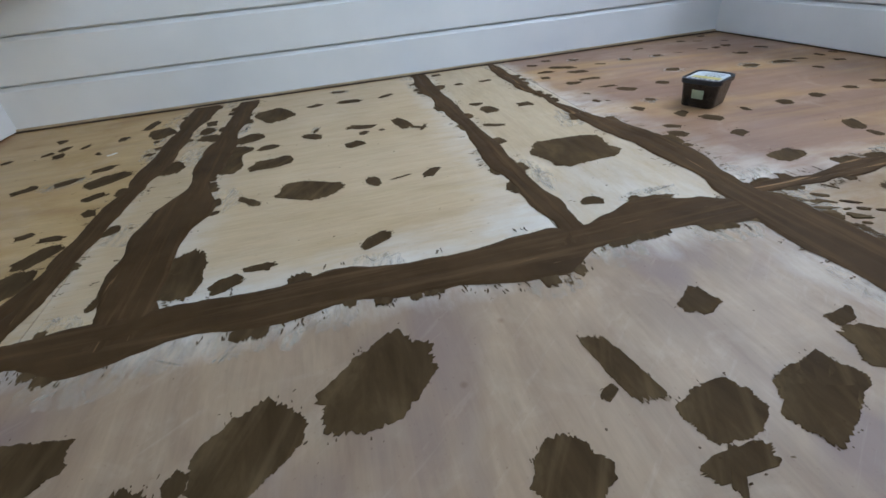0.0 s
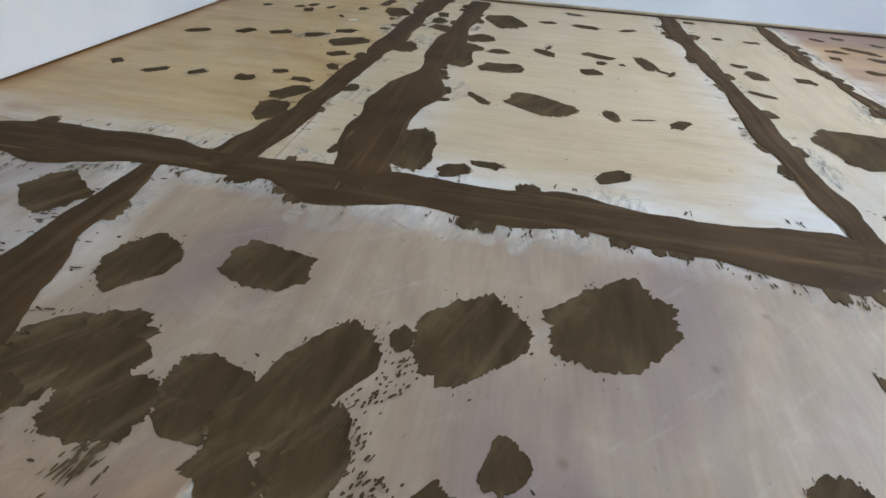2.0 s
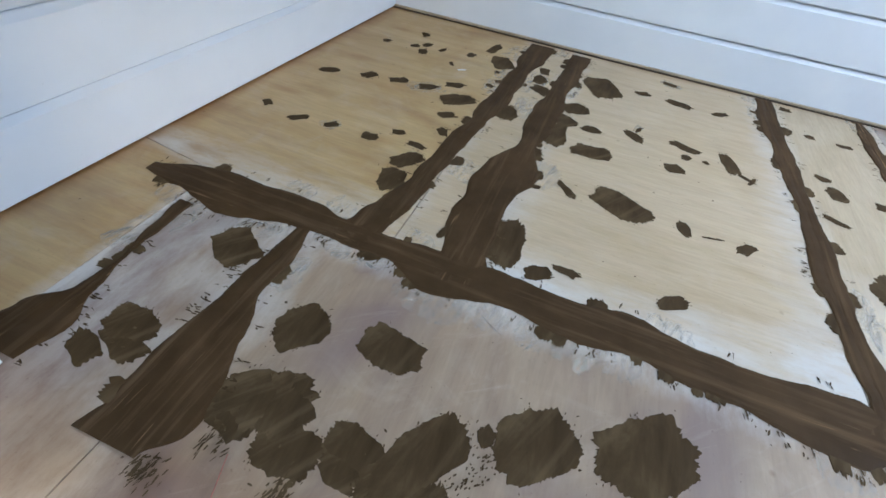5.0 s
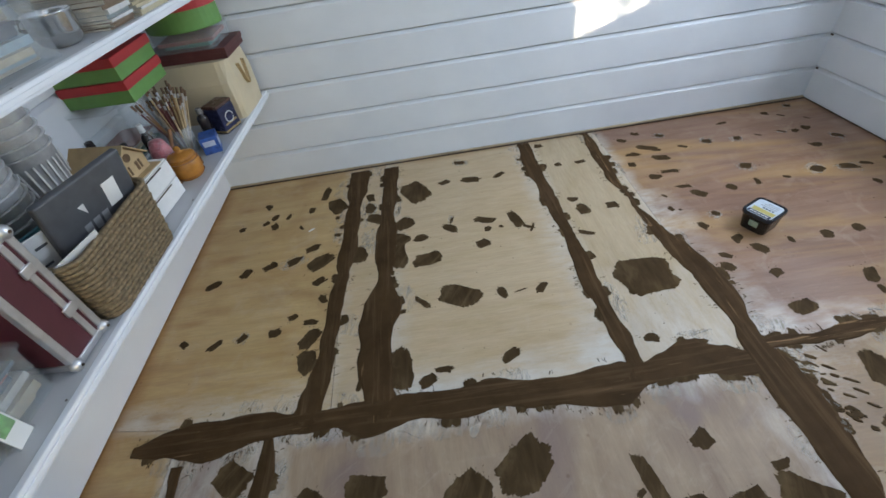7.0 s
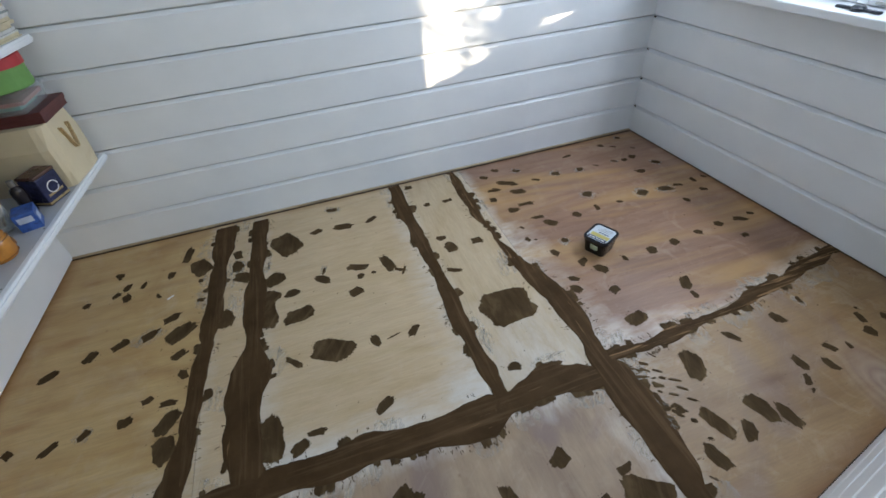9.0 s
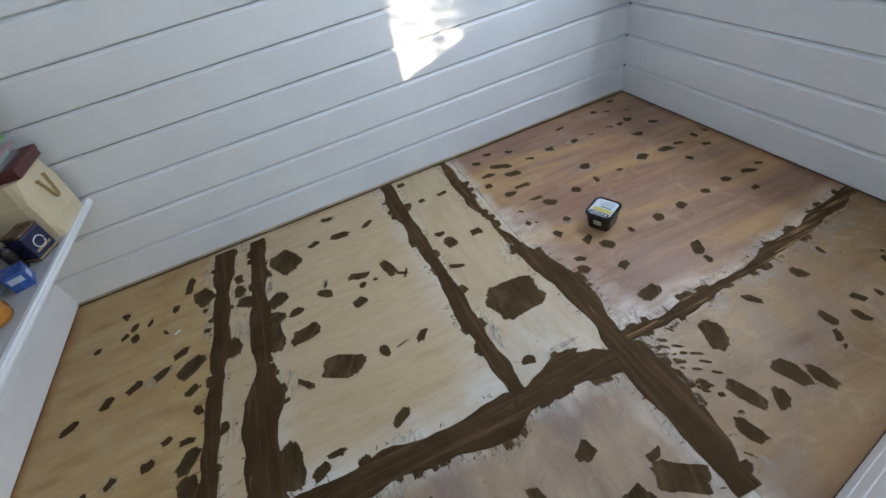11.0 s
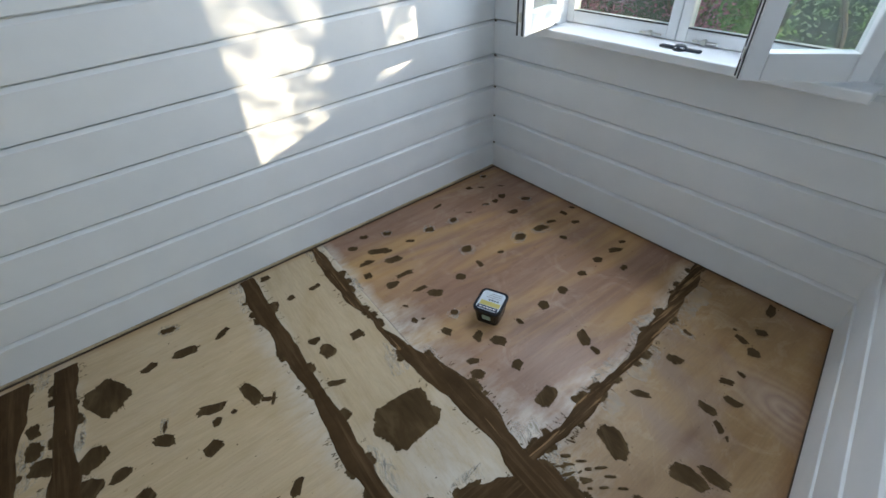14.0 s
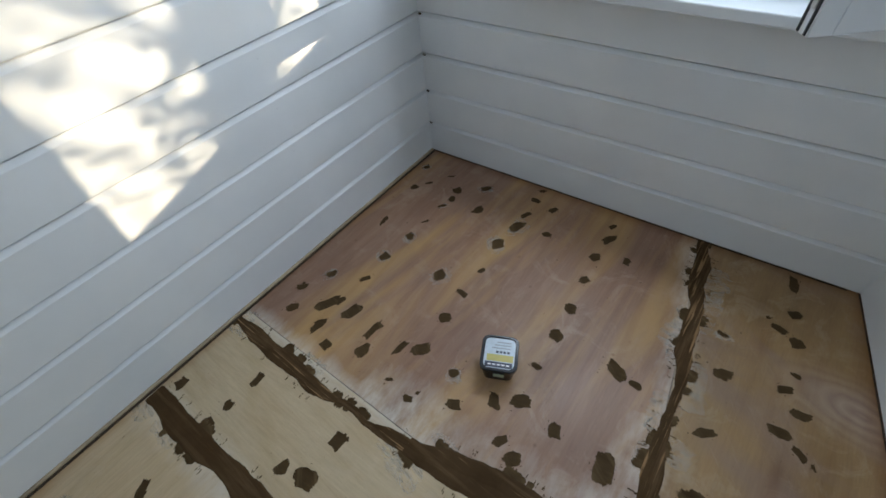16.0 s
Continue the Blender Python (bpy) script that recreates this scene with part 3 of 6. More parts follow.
# board paint greyed, with the shade between the shelves put into its colour
SHADED_PAINT = plain("shaded_shelf_paint", (0.5, 0.51, 0.53), 0.4, vary=0.05, scale=8, grain=0.05)


def shelf(z, thick, label):
    t = thing("wall_shelf", 0, 0, 0, label, "shelf", "shelves on the wall")
    part("shelf_board", cuboid(0.0005, 0.383, -1.83, -0.002, z - thick, z, bevel=0.0012), SHADED_PAINT, t)
    lip = part("front_lip", cuboid(0.3835, 0.4, -1.83, -0.002, z - thick - 0.003, z + 0.002, bevel=0.0025), WHITE, t, "white painted front strip")
    part("lip_bead", cuboid(0.4, 0.4035, -1.83, -0.002, z - thick + 0.004, z - 0.006, bevel=0.0015), WHITE, lip)
    rng = random.Random(31)
    for k in range(6):
        y = -0.15 - 0.3 * k + rng.uniform(-0.06, 0.06)
        part("nail_head", lathe([(0, 0), (0.0028, 0), (0.002, 0.0008), (0, 0.001)], 8), DARK_GAP, t).matrix_basis = pose(0.376, y, z)
    return t


shelf(SHELF, 0.022, "deep white painted shelf crowded with craft things")
shelf_2 = shelf(UPPER, 0.02, "white painted upper shelf loaded with magazines")


def shelf_bracket(y):
    steel = plain("bracket_steel", (0.75, 0.76, 0.76), 0.35, 0.1)
    slot = DARK_GAP
    t = thing("shelf_bracket", 0.0, y, 0.0, "white slotted steel upright with shelf arms on the wall", "bracket", "shelf uprights")
    part("upright", cuboid(0.001, 0.014, -0.012, 0.012, 0.25, 1.6, bevel=0.002), steel, t)
    for k in range(22):
        for s in (-0.005, 0.005):
            z = SHELF + 0.03 + k * 0.025
            if z < UPPER - 0.06:
                part("slot", cuboid(0.0138, 0.0146, s - 0.0015, s + 0.0015, z, z + 0.012), slot, t)
    for z in (SHELF - 0.022, UPPER - 0.02):
        z += 0.0436 * -y if z > 0.8 else 0
        part("arm", loft([([(0.014, -0.004), (0.35, -0.004), (0.35, 0.004), (0.014, 0.004)], z - 0.0005), ([(0.014, -0.004), (0.33, -0.004), (0.33, 0.004), (0.014, 0.004)], z - 0.016), ([(0.014, -0.004), (0.05, -0.004), (0.05, 0.004), (0.014, 0.004)], z - 0.055)]), steel, t)


for y in (-0.62, -1.5):
    shelf_bracket(y)


def gift_bag():
    paper = plain("cream_paper", (0.62, 0.53, 0.36), 0.7, vary=0.06, scale=8)
    rope = plain("rope", (0.42, 0.3, 0.15), 0.9, vary=0.35, scale=150)
    t = thing("gift_bag", 0.235, -0.125, SHELF, "cream paper gift bag with twisted rope handles", "bag")
    bm = bmesh.new()
    rows = []
    for z, sx, sy, sag in ((0, 0.16, 0.112, 0), (0.06, 0.165, 0.118, 0.004), (0.15, 0.165, 0.116, 0.006), (0.228, 0.16, 0.1, 0)):
        loop = []
        for k in range(20):
            a = 2 * math.pi * k / 20
            q = lambda v: math.copysign(abs(v) ** 0.28, v)
            loop.append((sx * q(math.cos(a)) + 0.003 * math.sin(7 * a + 20 * z), sy * q(math.sin(a)) + sag * math.cos(3 * a)))
        rows.append((loop, z))
    part("bag_body", loft(rows), paper, t)
    for x in (0.171, 0.163):
        pts = [(x + 0.004 * math.sin(math.pi * k / 14), -0.03 + 0.055 * k / 14, 0.19 - 0.085 * math.sin(math.pi * k / 14)) for k in range(15)]
        part("handle", tube(pts, 0.0035), rope, t, "twisted rope handle")


def carton(name, x0, x1, y0, y1, z0, h, body, lid, label, lid_h=0.022, group="", turn=0.0):
    cx, cy = (x0 + x1) / 2, (y0 + y1) / 2
    t = thing(name, cx, cy, z0, label, "box", group, turn)
    w, d = (x1 - x0) / 2, (y1 - y0) / 2
    part("body", cuboid(-w, w, -d, d, 0, h - 0.002, bevel=0.0015), body, t)
    part("lid", cuboid(-w - 0.003, w + 0.003, -d - 0.003, d + 0.003, h - lid_h, h, bevel=0.002), lid, t)
    return t


GREEN = plain("green_card", (0.13, 0.29, 0.075), 0.55, vary=0.07)
RED = plain("red_card", (0.42, 0.03, 0.035), 0.5, vary=0.07)
MAROON = plain("maroon_card", (0.1, 0.028, 0.026), 0.5)
PAPER = plain("white_paper", (0.78, 0.78, 0.76), 0.7, vary=0.05)
CLEAR = clear("clear_plastic", (0.96, 0.975, 0.98), 0.1, 0.08)
MILKY = clear("milky_plastic", (0.985, 0.99, 0.99), 0.4, 0.36)
METAL = plain("aluminium", (0.66, 0.67, 0.69), 0.32, 0.85, grain=0.05)
gift_bag()
carton("gift_box", 0.1, 0.4, -0.2, -0.02, SHELF + 0.2285, 0.04, MAROON, MAROON, "flat dark maroon box on the cream bag", 0.018)


def clear_box(name, cx, cy, z, w, d, h, label, fill, turn=0.0, mat=None):
    t = thing(name, cx, cy, z, label, "storage box", turn=turn)
    r = rounded_loop
    mat = mat or CLEAR
    part("body", loft([(r(w * 0.93, d * 0.93, 0.012), 0.0), (r(w, d, 0.014), h), (r(w - 0.005, d - 0.005, 0.012), h), (r(w * 0.93 - 0.005, d * 0.93 - 0.005, 0.01), 0.003)], True, True), mat, t)
    part("lid", loft([(r(w + 0.012, d + 0.012, 0.016), h), (r(w + 0.014, d + 0.014, 0.016), h + 0.006), (r(w, d, 0.014), h + 0.01)]), mat, t, "clear lid")
    rng = random.Random(name + str(round(cy, 2)))
    z0 = 0.004
    for k in range(fill):
        hh = rng.uniform(0.006, 0.022)
        if z0 + hh > h - 0.008:
            break
        ww, dd = w * rng.uniform(0.68, 0.86), d * rng.uniform(0.6, 0.84)
        b = cuboid(-ww / 2, ww / 2, -dd / 2, dd / 2, z0, z0 + hh, bevel=0.001)
        b.transform(pose(rng.uniform(-0.01, 0.01), rng.uniform(-0.01, 0.01), 0, 0, 0, rng.uniform(-4, 4)))
        part("packet", b, rng.choice(BOOK_MATS), t)
        z0 += hh + 0.0005
    return t


BOOK_MATS = [plain("cover_tone", c, 0.5, vary=0.15, scale=40) for c in ((0.34, 0.3, 0.23), (0.1, 0.14, 0.18), (0.45, 0.38, 0.26), (0.15, 0.3, 0.28), (0.35, 0.17, 0.16), (0.5, 0.5, 0.48), (0.08, 0.08, 0.1), (0.28, 0.36, 0.4))]
clear_box("storage_box", 0.26, -0.12, SHELF + 0.2695, 0.24, 0.18, 0.06, "shallow clear plastic box with small parts inside", 3)


def oval_box():
    t = thing("oval_gift_box", 0.27, -0.13, SHELF + 0.3405, "oval green card box with a red lid", "box")
    def oval(a, b, n=36):
        return [(a * math.cos(2 * math.pi * k / n), b * math.sin(2 * math.pi * k / n)) for k in range(n)]
    part("body", loft([(oval(0.128, 0.098), 0), (oval(0.13, 0.1), 0.004), (oval(0.13, 0.1), 0.07)]), GREEN, t)
    part("lid", loft([(oval(0.134, 0.104), 0.068), (oval(0.134, 0.104), 0.098), (oval(0.13, 0.1), 0.1)]), RED, t, "red card lid")


oval_box()
clear_box("storage_box", 0.1, -0.45, SHELF + 0.0005, 0.14, 0.22, 0.24, "clear plastic box of craft tools under gift boxes", 9)
carton("gift_box", 0.05, 0.25, -0.53, -0.315, SHELF + 0.2515, 0.068, GREEN, RED, "square green card gift box with a red lid", 0.028, "stacked gift boxes")
carton("gift_box", 0.05, 0.25, -0.53, -0.315, SHELF + 0.321, 0.068, GREEN, RED, "square green card gift box with a red lid", 0.028, "stacked gift boxes")


def tin():
    navy = plain("tin_navy", (0.03, 0.035, 0.09), 0.25, 0.3, vary=0.5, scale=50)
    brown = plain("tin_brown", (0.09, 0.045, 0.03), 0.3, 0.2, vary=0.4, scale=40)
    gold = plain("tin_gold", (0.45, 0.34, 0.16), 0.3, 0.6)
    t = thing("tea_tin", 0.335, -0.285, SHELF, "dark navy and brown printed metal tin", "tin", turn=-18)
    part("body", cuboid(-0.032, 0.032, -0.042, 0.042, 0, 0.1, bevel=0.004), navy, t)
    part("lid", cuboid(-0.033, 0.033, -0.043, 0.043, 0.1, 0.112, bevel=0.004), brown, t)
    part("band", cuboid(-0.0325, 0.0325, -0.0425, 0.0425, 0.006, 0.014), gold, t)
    pts = [(0.0335, 0.02 * math.cos(a * 0.5), 0.055 + 0.02 * math.sin(a * 0.5)) for a in range(13)]
    part("ornament", tube(pts, 0.0018, 6), PAPER, t)
    part("print_bar", cuboid(0.032, 0.0328, -0.03, 0.03, 0.03, 0.038), gold, t)


def packet():
    blue = plain("packet_blue", (0.03, 0.09, 0.32), 0.35, vary=0.5, scale=70)
    pale = plain("packet_pale", (0.5, 0.56, 0.68), 0.4, vary=0.2)
    t = thing("packet", 0.335, -0.42, SHELF, "small blue printed cardboard packet", "packet", turn=22)
    part("body", cuboid(-0.028, 0.028, -0.033, 0.033, 0, 0.062, bevel=0.0015), blue, t)
    part("print_patch", cuboid(0.028, 0.0286, -0.02, 0.016, 0.02, 0.044), pale, t)
    part("print_patch", cuboid(-0.02, 0.018, -0.0336, -0.033, 0.03, 0.05), pale, t)


def honey_pot():
    amber = plain("amber_wood", (0.4, 0.17, 0.03), 0.22, vary=0.3, scale=20)
    dark = plain("amber_dark", (0.2, 0.08, 0.02), 0.3, vary=0.3)
    t = thing("honey_pot", 0.315, -0.565, SHELF, "turned amber wooden honey pot with a knobbed lid", "pot")
    part("body", lathe([(0, 0), (0.036, 0), (0.041, 0.004), (0.046, 0.02), (0.048, 0.042), (0.045, 0.062), (0.04, 0.07), (0.037, 0.072), (0, 0.072)], 32), amber, t, smooth=True)
    for z in (0.012, 0.064):
        part("turned_ring", lathe([(0.04, z - 0.002), (0.0465, z), (0.04, z + 0.002)], 32), dark, t)
    part("lid", lathe([(0, 0.072), (0.042, 0.072), (0.043, 0.076), (0.036, 0.083), (0.014, 0.09), (0.007, 0.094), (0.01, 0.1), (0.008, 0.108), (0, 0.11)], 32), amber, t, smooth=True)
    leaf = [(0.048 * math.cos(0.3 + 0.014 * k), 0.048 * math.sin(0.3 + 0.014 * k) - 0.0, 0.04 + 0.012 * math.sin(k * 0.8)) for k in range(16)]
    part("carving", tube(leaf, 0.0022, 6), dark, t)


def spoon():
    wood = plain("spoon_wood", (0.26, 0.13, 0.06), 0.5, vary=0.3)
    t = thing("wooden_spoon", 0.27, -0.5, SHELF, "brown wooden stirring stick leaning by the pot", "spoon")
    bm = tube([(0.02, -0.11, 0.006), (0.0, -0.03, 0.06), (-0.02, 0.05, 0.115)], 0.006, 8)
    part("stick", bm, wood, t)
    part("blade", cuboid(0.005, 0.035, -0.135, -0.1, 0.0, 0.01, bevel=0.003), wood, t)


def brush_jar():
    glass = clear("jar_glass", (0.93, 0.95, 0.95), 0.05, 0.2)
    wood = [plain("brush_handle", c, 0.4, vary=0.2) for c in ((0.3, 0.17, 0.07), (0.55, 0.42, 0.25), (0.12, 0.03, 0.03), (0.5, 0.5, 0.5))]
    hair = plain("bristle", (0.16, 0.1, 0.06), 0.9, vary=0.4, scale=200)
    t = thing("brush_jar", 0.245, -0.415, SHELF, "glass jar bristling with artists' paint brushes", "jar")
    part("jar", lathe([(0, 0), (0.04, 0), (0.042, 0.005), (0.042, 0.1), (0.039, 0.1), (0.039, 0.006), (0, 0.006)], 24), glass, t)
    rng = random.Random(4)
    for k in range(34):
        a, r = rng.uniform(0, 6.28), rng.uniform(0.005, 0.03)
        lean = rng.uniform(0.01, 0.06)
        L = rng.uniform(0.15, 0.215)
        p0 = Vector((r * math.cos(a) * 0.5, r * math.sin(a) * 0.5, 0.008))
        p1 = Vector((r * math.cos(a) + lean * math.cos(a), r * math.sin(a) + lean * math.sin(a), L))
        br = part("brush", tube([p0, p0.lerp(p1, 0.5), p1], 0.0028, 6), rng.choice(wood), t)
        way = (p1 - p0).normalized()
        part("ferrule", tube([p1, p1 + way * 0.015], 0.0035, 6), METAL, br)
        part("bristles", tube([p1 + way * 0.015, p1 + way * 0.026, p1 + way * 0.036], 0.004, 6), hair, br)
    return t


def sweet_bag():
    pink = plain("pink_beads", (0.5, 0.14, 0.16), 0.35, vary=0.5, scale=60)
    t = thing("bead_bag", 0.24, -0.53, SHELF + 0.0, "clear plastic bag of pink beads", "bag")
    part("beads", lathe([(0, 0), (0.028, 0.004), (0.036, 0.04), (0.03, 0.09), (0.02, 0.12), (0, 0.128)], 18), pink, t, smooth=True)
    part("bag_film", lathe([(0.03, 0.001), (0.039, 0.04), (0.034, 0.095), (0.012, 0.14), (0.026, 0.175)], 18), CLEAR, t, smooth=True)


def drawer_box():
    t = thing("drawer_box", 0.225, -0.742, SHELF, "small white two-drawer box", "box", turn=-3)
    part("case", cuboid(-0.105, 0.1, -0.092, 0.092, 0, 0.125, bevel=0.002), PAPER, t)
    for z in (0.004, 0.066):
        dr = part("drawer", cuboid(0.1, 0.106, -0.088, 0.088, z, z + 0.056, bevel=0.0015), PAPER, t)
        part("finger_slot", cuboid(0.1055, 0.1066, -0.05, 0.05, z + 0.05, z + 0.0545), DARK_GAP, dr)


def wooden_house():
    ply = plain("laser_ply", (0.5, 0.36, 0.19), 0.6, vary=0.15, scale=25)
    burnt = plain("burnt_edge", (0.13, 0.075, 0.035), 0.7, vary=0.3)
    t = thing("model_house", 0.235, -0.735, SHELF + 0.1255, "laser-cut plywood model house with a pitched roof", "model house", turn=-8)
    def gable(x):
        bm = bmesh.new()
        lo = [(-0.055, 0), (0.055, 0), (0.055, 0.045), (0, 0.095), (-0.055, 0.045)]
        a = [bm.verts.new((x, y, z)) for y, z in lo]
        b = [bm.verts.new((x + 0.003, y, z)) for y, z in lo]
        bm.faces.new(a)
        bm.faces.new(list(reversed(b)))
        for i in range(5):
            j = (i + 1) % 5
            bm.faces.new((a[i], b[i], b[j], a[j]))
        bmesh.ops.recalc_face_normals(bm, faces=bm.faces)
        return bm
    for x in (-0.075, 0.06):
        part("gable", gable(x), ply, t)
    for y in (-0.053, 0.05):
        part("side_wall", cuboid(-0.072, 0.06, y, y + 0.003, 0, 0.045), ply, t)
    for s in (-1, 1):
        bm = cuboid(-0.085, 0.075, -0.003, 0.082, 0, 0.003)
        if s > 0:
            bm.transform(Matrix.Diagonal((1, 1, 1, 1)))
        else:
            bm.transform(Matrix.Diagonal((1, -1, 1, 1)))
            bmesh.ops.recalc_face_normals(bm, faces=bm.faces)
        bm.transform(pose(0, 0, 0.098, -42 * s, 0, 0))
        part("roof_panel", bm, ply, t)
    for y in (-0.03, 0.012):
        w = part("house_window", cuboid(0.063, 0.0645, y, y + 0.02, 0.014, 0.04), burnt, t)
        part("glazing_bar", cuboid(0.0645, 0.0655, y + 0.0085, y + 0.0115, 0.014, 0.04), ply, w)
    part("house_window", lathe([(0, 0), (0.012, 0), (0.012, 0.0012), (0, 0.0012)], 16), burnt, t).matrix_basis = pose(0.063, 0, 0.062, 0, 90, 0)
    part("base_board", cuboid(-0.09, 0.085, -0.07, 0.07, -0.0003, 0.003), ply, t)
    bm = cuboid(0.0, 0.05, -0.03, 0.0, 0.0, 0.03)
    part("porch", bm, ply, t).matrix_basis = pose(0.02, -0.058, 0.003)


def basket():
    weave = plain("seagrass", (0.2, 0.145, 0.08), 0.85, vary=0.45, scale=120, grain=0.5)
    grey = plain("grey_card", (0.085, 0.09, 0.1), 0.5, vary=0.15)
    teal = plain("teal_card", (0.05, 0.2, 0.24), 0.5)
    t = thing("basket", 0.25, -1.0, SHELF, "brown woven seagrass basket holding papers and folders", "basket")
    body = part("liner", loft([(rounded_loop(0.19, 0.25, 0.03), 0.002), (rounded_loop(0.212, 0.272, 0.03), 0.15), (rounded_loop(0.2, 0.26, 0.026), 0.15), (rounded_loop(0.18, 0.24, 0.026), 0.01)]), weave, t)
    for k in range(15):
        z = 0.006 + k * 0.0102
        f = k / 14
        loop = rounded_loop(0.196 + 0.024 * f, 0.256 + 0.024 * f, 0.033, 8)
        bm = bmesh.new()
        n = len(loop)
        rings = []
        dense = []
        for i in range(n):
            a, b = Vector(loop[i]), Vector(loop[(i + 1) % n])
            m = max(1, int((b - a).length / 0.006))
            dense += [a.lerp(b, q / m) for q in range(m)]
        L = len(dense)
        for i, p in enumerate(dense):
            way = (dense[(i + 1) % L] - dense[i - 1]).normalized()
            out = Vector((way.y, -way.x))
            bulge = 0.0012 * math.sin(i * 1.9 + k * math.pi)
            ring = []
            for q in range(5):
                an = 2 * math.pi * q / 5
                rr = 0.0052
                ring.append(bm.verts.new((p.x + out.x * (rr * math.cos(an) + bulge), p.y + out.y * (rr * math.cos(an) + bulge), z + rr * math.sin(an))))
            rings.append(ring)
        for i in range(L):
            a, b = rings[i], rings[(i + 1) % L]
            for q in range(5):
                j = (q + 1) % 5
                bm.faces.new((a[q], a[j], b[j], b[q]))
        bmesh.ops.recalc_face_normals(bm, faces=bm.faces)
        part("woven_course", bm, weave, t, smooth=True)
    # what stands in the basket
    f = thing("folder", 0.29, -0.98, SHELF + 0.012, "dark grey padded folder with a white label", "folder")
    f.matrix_world = pose(0.28, -0.97, SHELF + 0.03, 0, 14, -14)
    part("cover", cuboid(-0.008, 0.008, -0.1, 0.1, 0, 0.215, bevel=0.004), grey, f)
    part("label", cuboid(0.008, 0.0086, 0.03, 0.062, 0.12, 0.175), PAPER, f, "white paper label")
    for k in range(3):
        part("print_bar", cuboid(0.008, 0.0086, -0.04 + k * 0.022, -0.024 + k * 0.022, 0.1, 0.125), plain("faded_print", (0.3, 0.31, 0.32), 0.5), f)
    c = thing("patterned_card", 0.23, -1.04, SHELF + 0.02, "white card with a dark printed pattern", "card")
    c.matrix_world = pose(0.24, -1.04, SHELF + 0.03, 0, 20, -25)
    part("card", cuboid(-0.002, 0.002, -0.07, 0.07, 0, 0.17), PAPER, c)
    rng = random.Random(9)
    for k in range(9):
        y, z = rng.uniform(-0.055, 0.02), 0.02 + 0.015 * k
        part("print_bar", cuboid(0.002, 0.0026, y, y + rng.uniform(0.02, 0.04), z, z + 0.006), grey, c)
    e = thing("teal_card", 0.2, -1.06, SHELF + 0.02, "teal card folder standing in the basket", "folder")
    e.matrix_world = pose(0.2, -1.04, SHELF + 0.03, 0, 16, -12)
    part("card", cuboid(-0.003, 0.003, -0.08, 0.08, 0, 0.15), teal, e)
    w = thing("envelope", 0.3, -1.08, SHELF + 0.02, "white envelope poking out of the basket", "envelope")
    w.matrix_world = pose(0.31, -1.07, SHELF + 0.04, 8, 18, -20)
    part("paper", cuboid(-0.001, 0.001, -0.05, 0.05, 0, 0.125), PAPER, w)


def flight_case():
    t = thing("flight_case", 0.18, -1.19, SHELF + 0.004, "maroon flight case with aluminium edges and ball corners", "case")
    maroon = plain("maroon_panel", (0.085, 0.022, 0.03), 0.35, vary=0.12)
    x0, x1, y0, y1, h = -0.13, 0.122, -0.048, 0.048, 0.246
    part("panel_body", cuboid(x0 + 0.003, x1 - 0.003, y0 + 0.003, y1 - 0.003, 0.003, h - 0.003), maroon, t)
    for y in (y0, y1 - 0.014):
        for x in (x0, x1 - 0.014):
            part("corner_rail", cuboid(x, x + 0.014, y, y + 0.014, 0.004, h - 0.004, bevel=0.002), METAL, t)
        for z in (0.0, h - 0.014):
            part("edge_rail", cuboid(x0 + 0.01, x1 - 0.01, y, y + 0.014, z, z + 0.014, bevel=0.002), METAL, t)
    for x in (x0, x1 - 0.014):
        for z in (0.0, h - 0.014):
            part("edge_rail", cuboid(x, x + 0.014, y0 + 0.01, y1 - 0.01, z, z + 0.014, bevel=0.002), METAL, t)
    part("lid_rail", cuboid(x1 - 0.004, x1 + 0.001, y0 + 0.062, y0 + 0.074, 0.014, h - 0.014, bevel=0.001), METAL, t)
    for z in (0.0, h):
        for x in (x0 + 0.004, x1 - 0.004):
            for y in (y0 + 0.006, y1 - 0.006):
                b = bmesh.new()
                bmesh.ops.create_uvsphere(b, u_segments=14, v_segments=8, radius=0.0125)
                bmesh.ops.translate(b, vec=(x, y, min(max(z, 0.0085), h - 0.004)), verts=b.verts)
                c = part("ball_corner", b, METAL, t, "bright metal ball corner", smooth=True)
                part("rivet", lathe([(0, 0.0), (0.003, 0.0), (0.002, 0.002), (0, 0.002)], 8), DARK_GAP, c).matrix_basis = pose(x + 0.0122, y, min(max(z, 0.0085), h - 0.004), 0, 90, 0)
    for z in (0.075, 0.17):
        part("latch", cuboid(x1, x1 + 0.005, y0 + 0.055, y0 + 0.08, z, z + 0.018, bevel=0.0015), METAL, t, "metal latch")


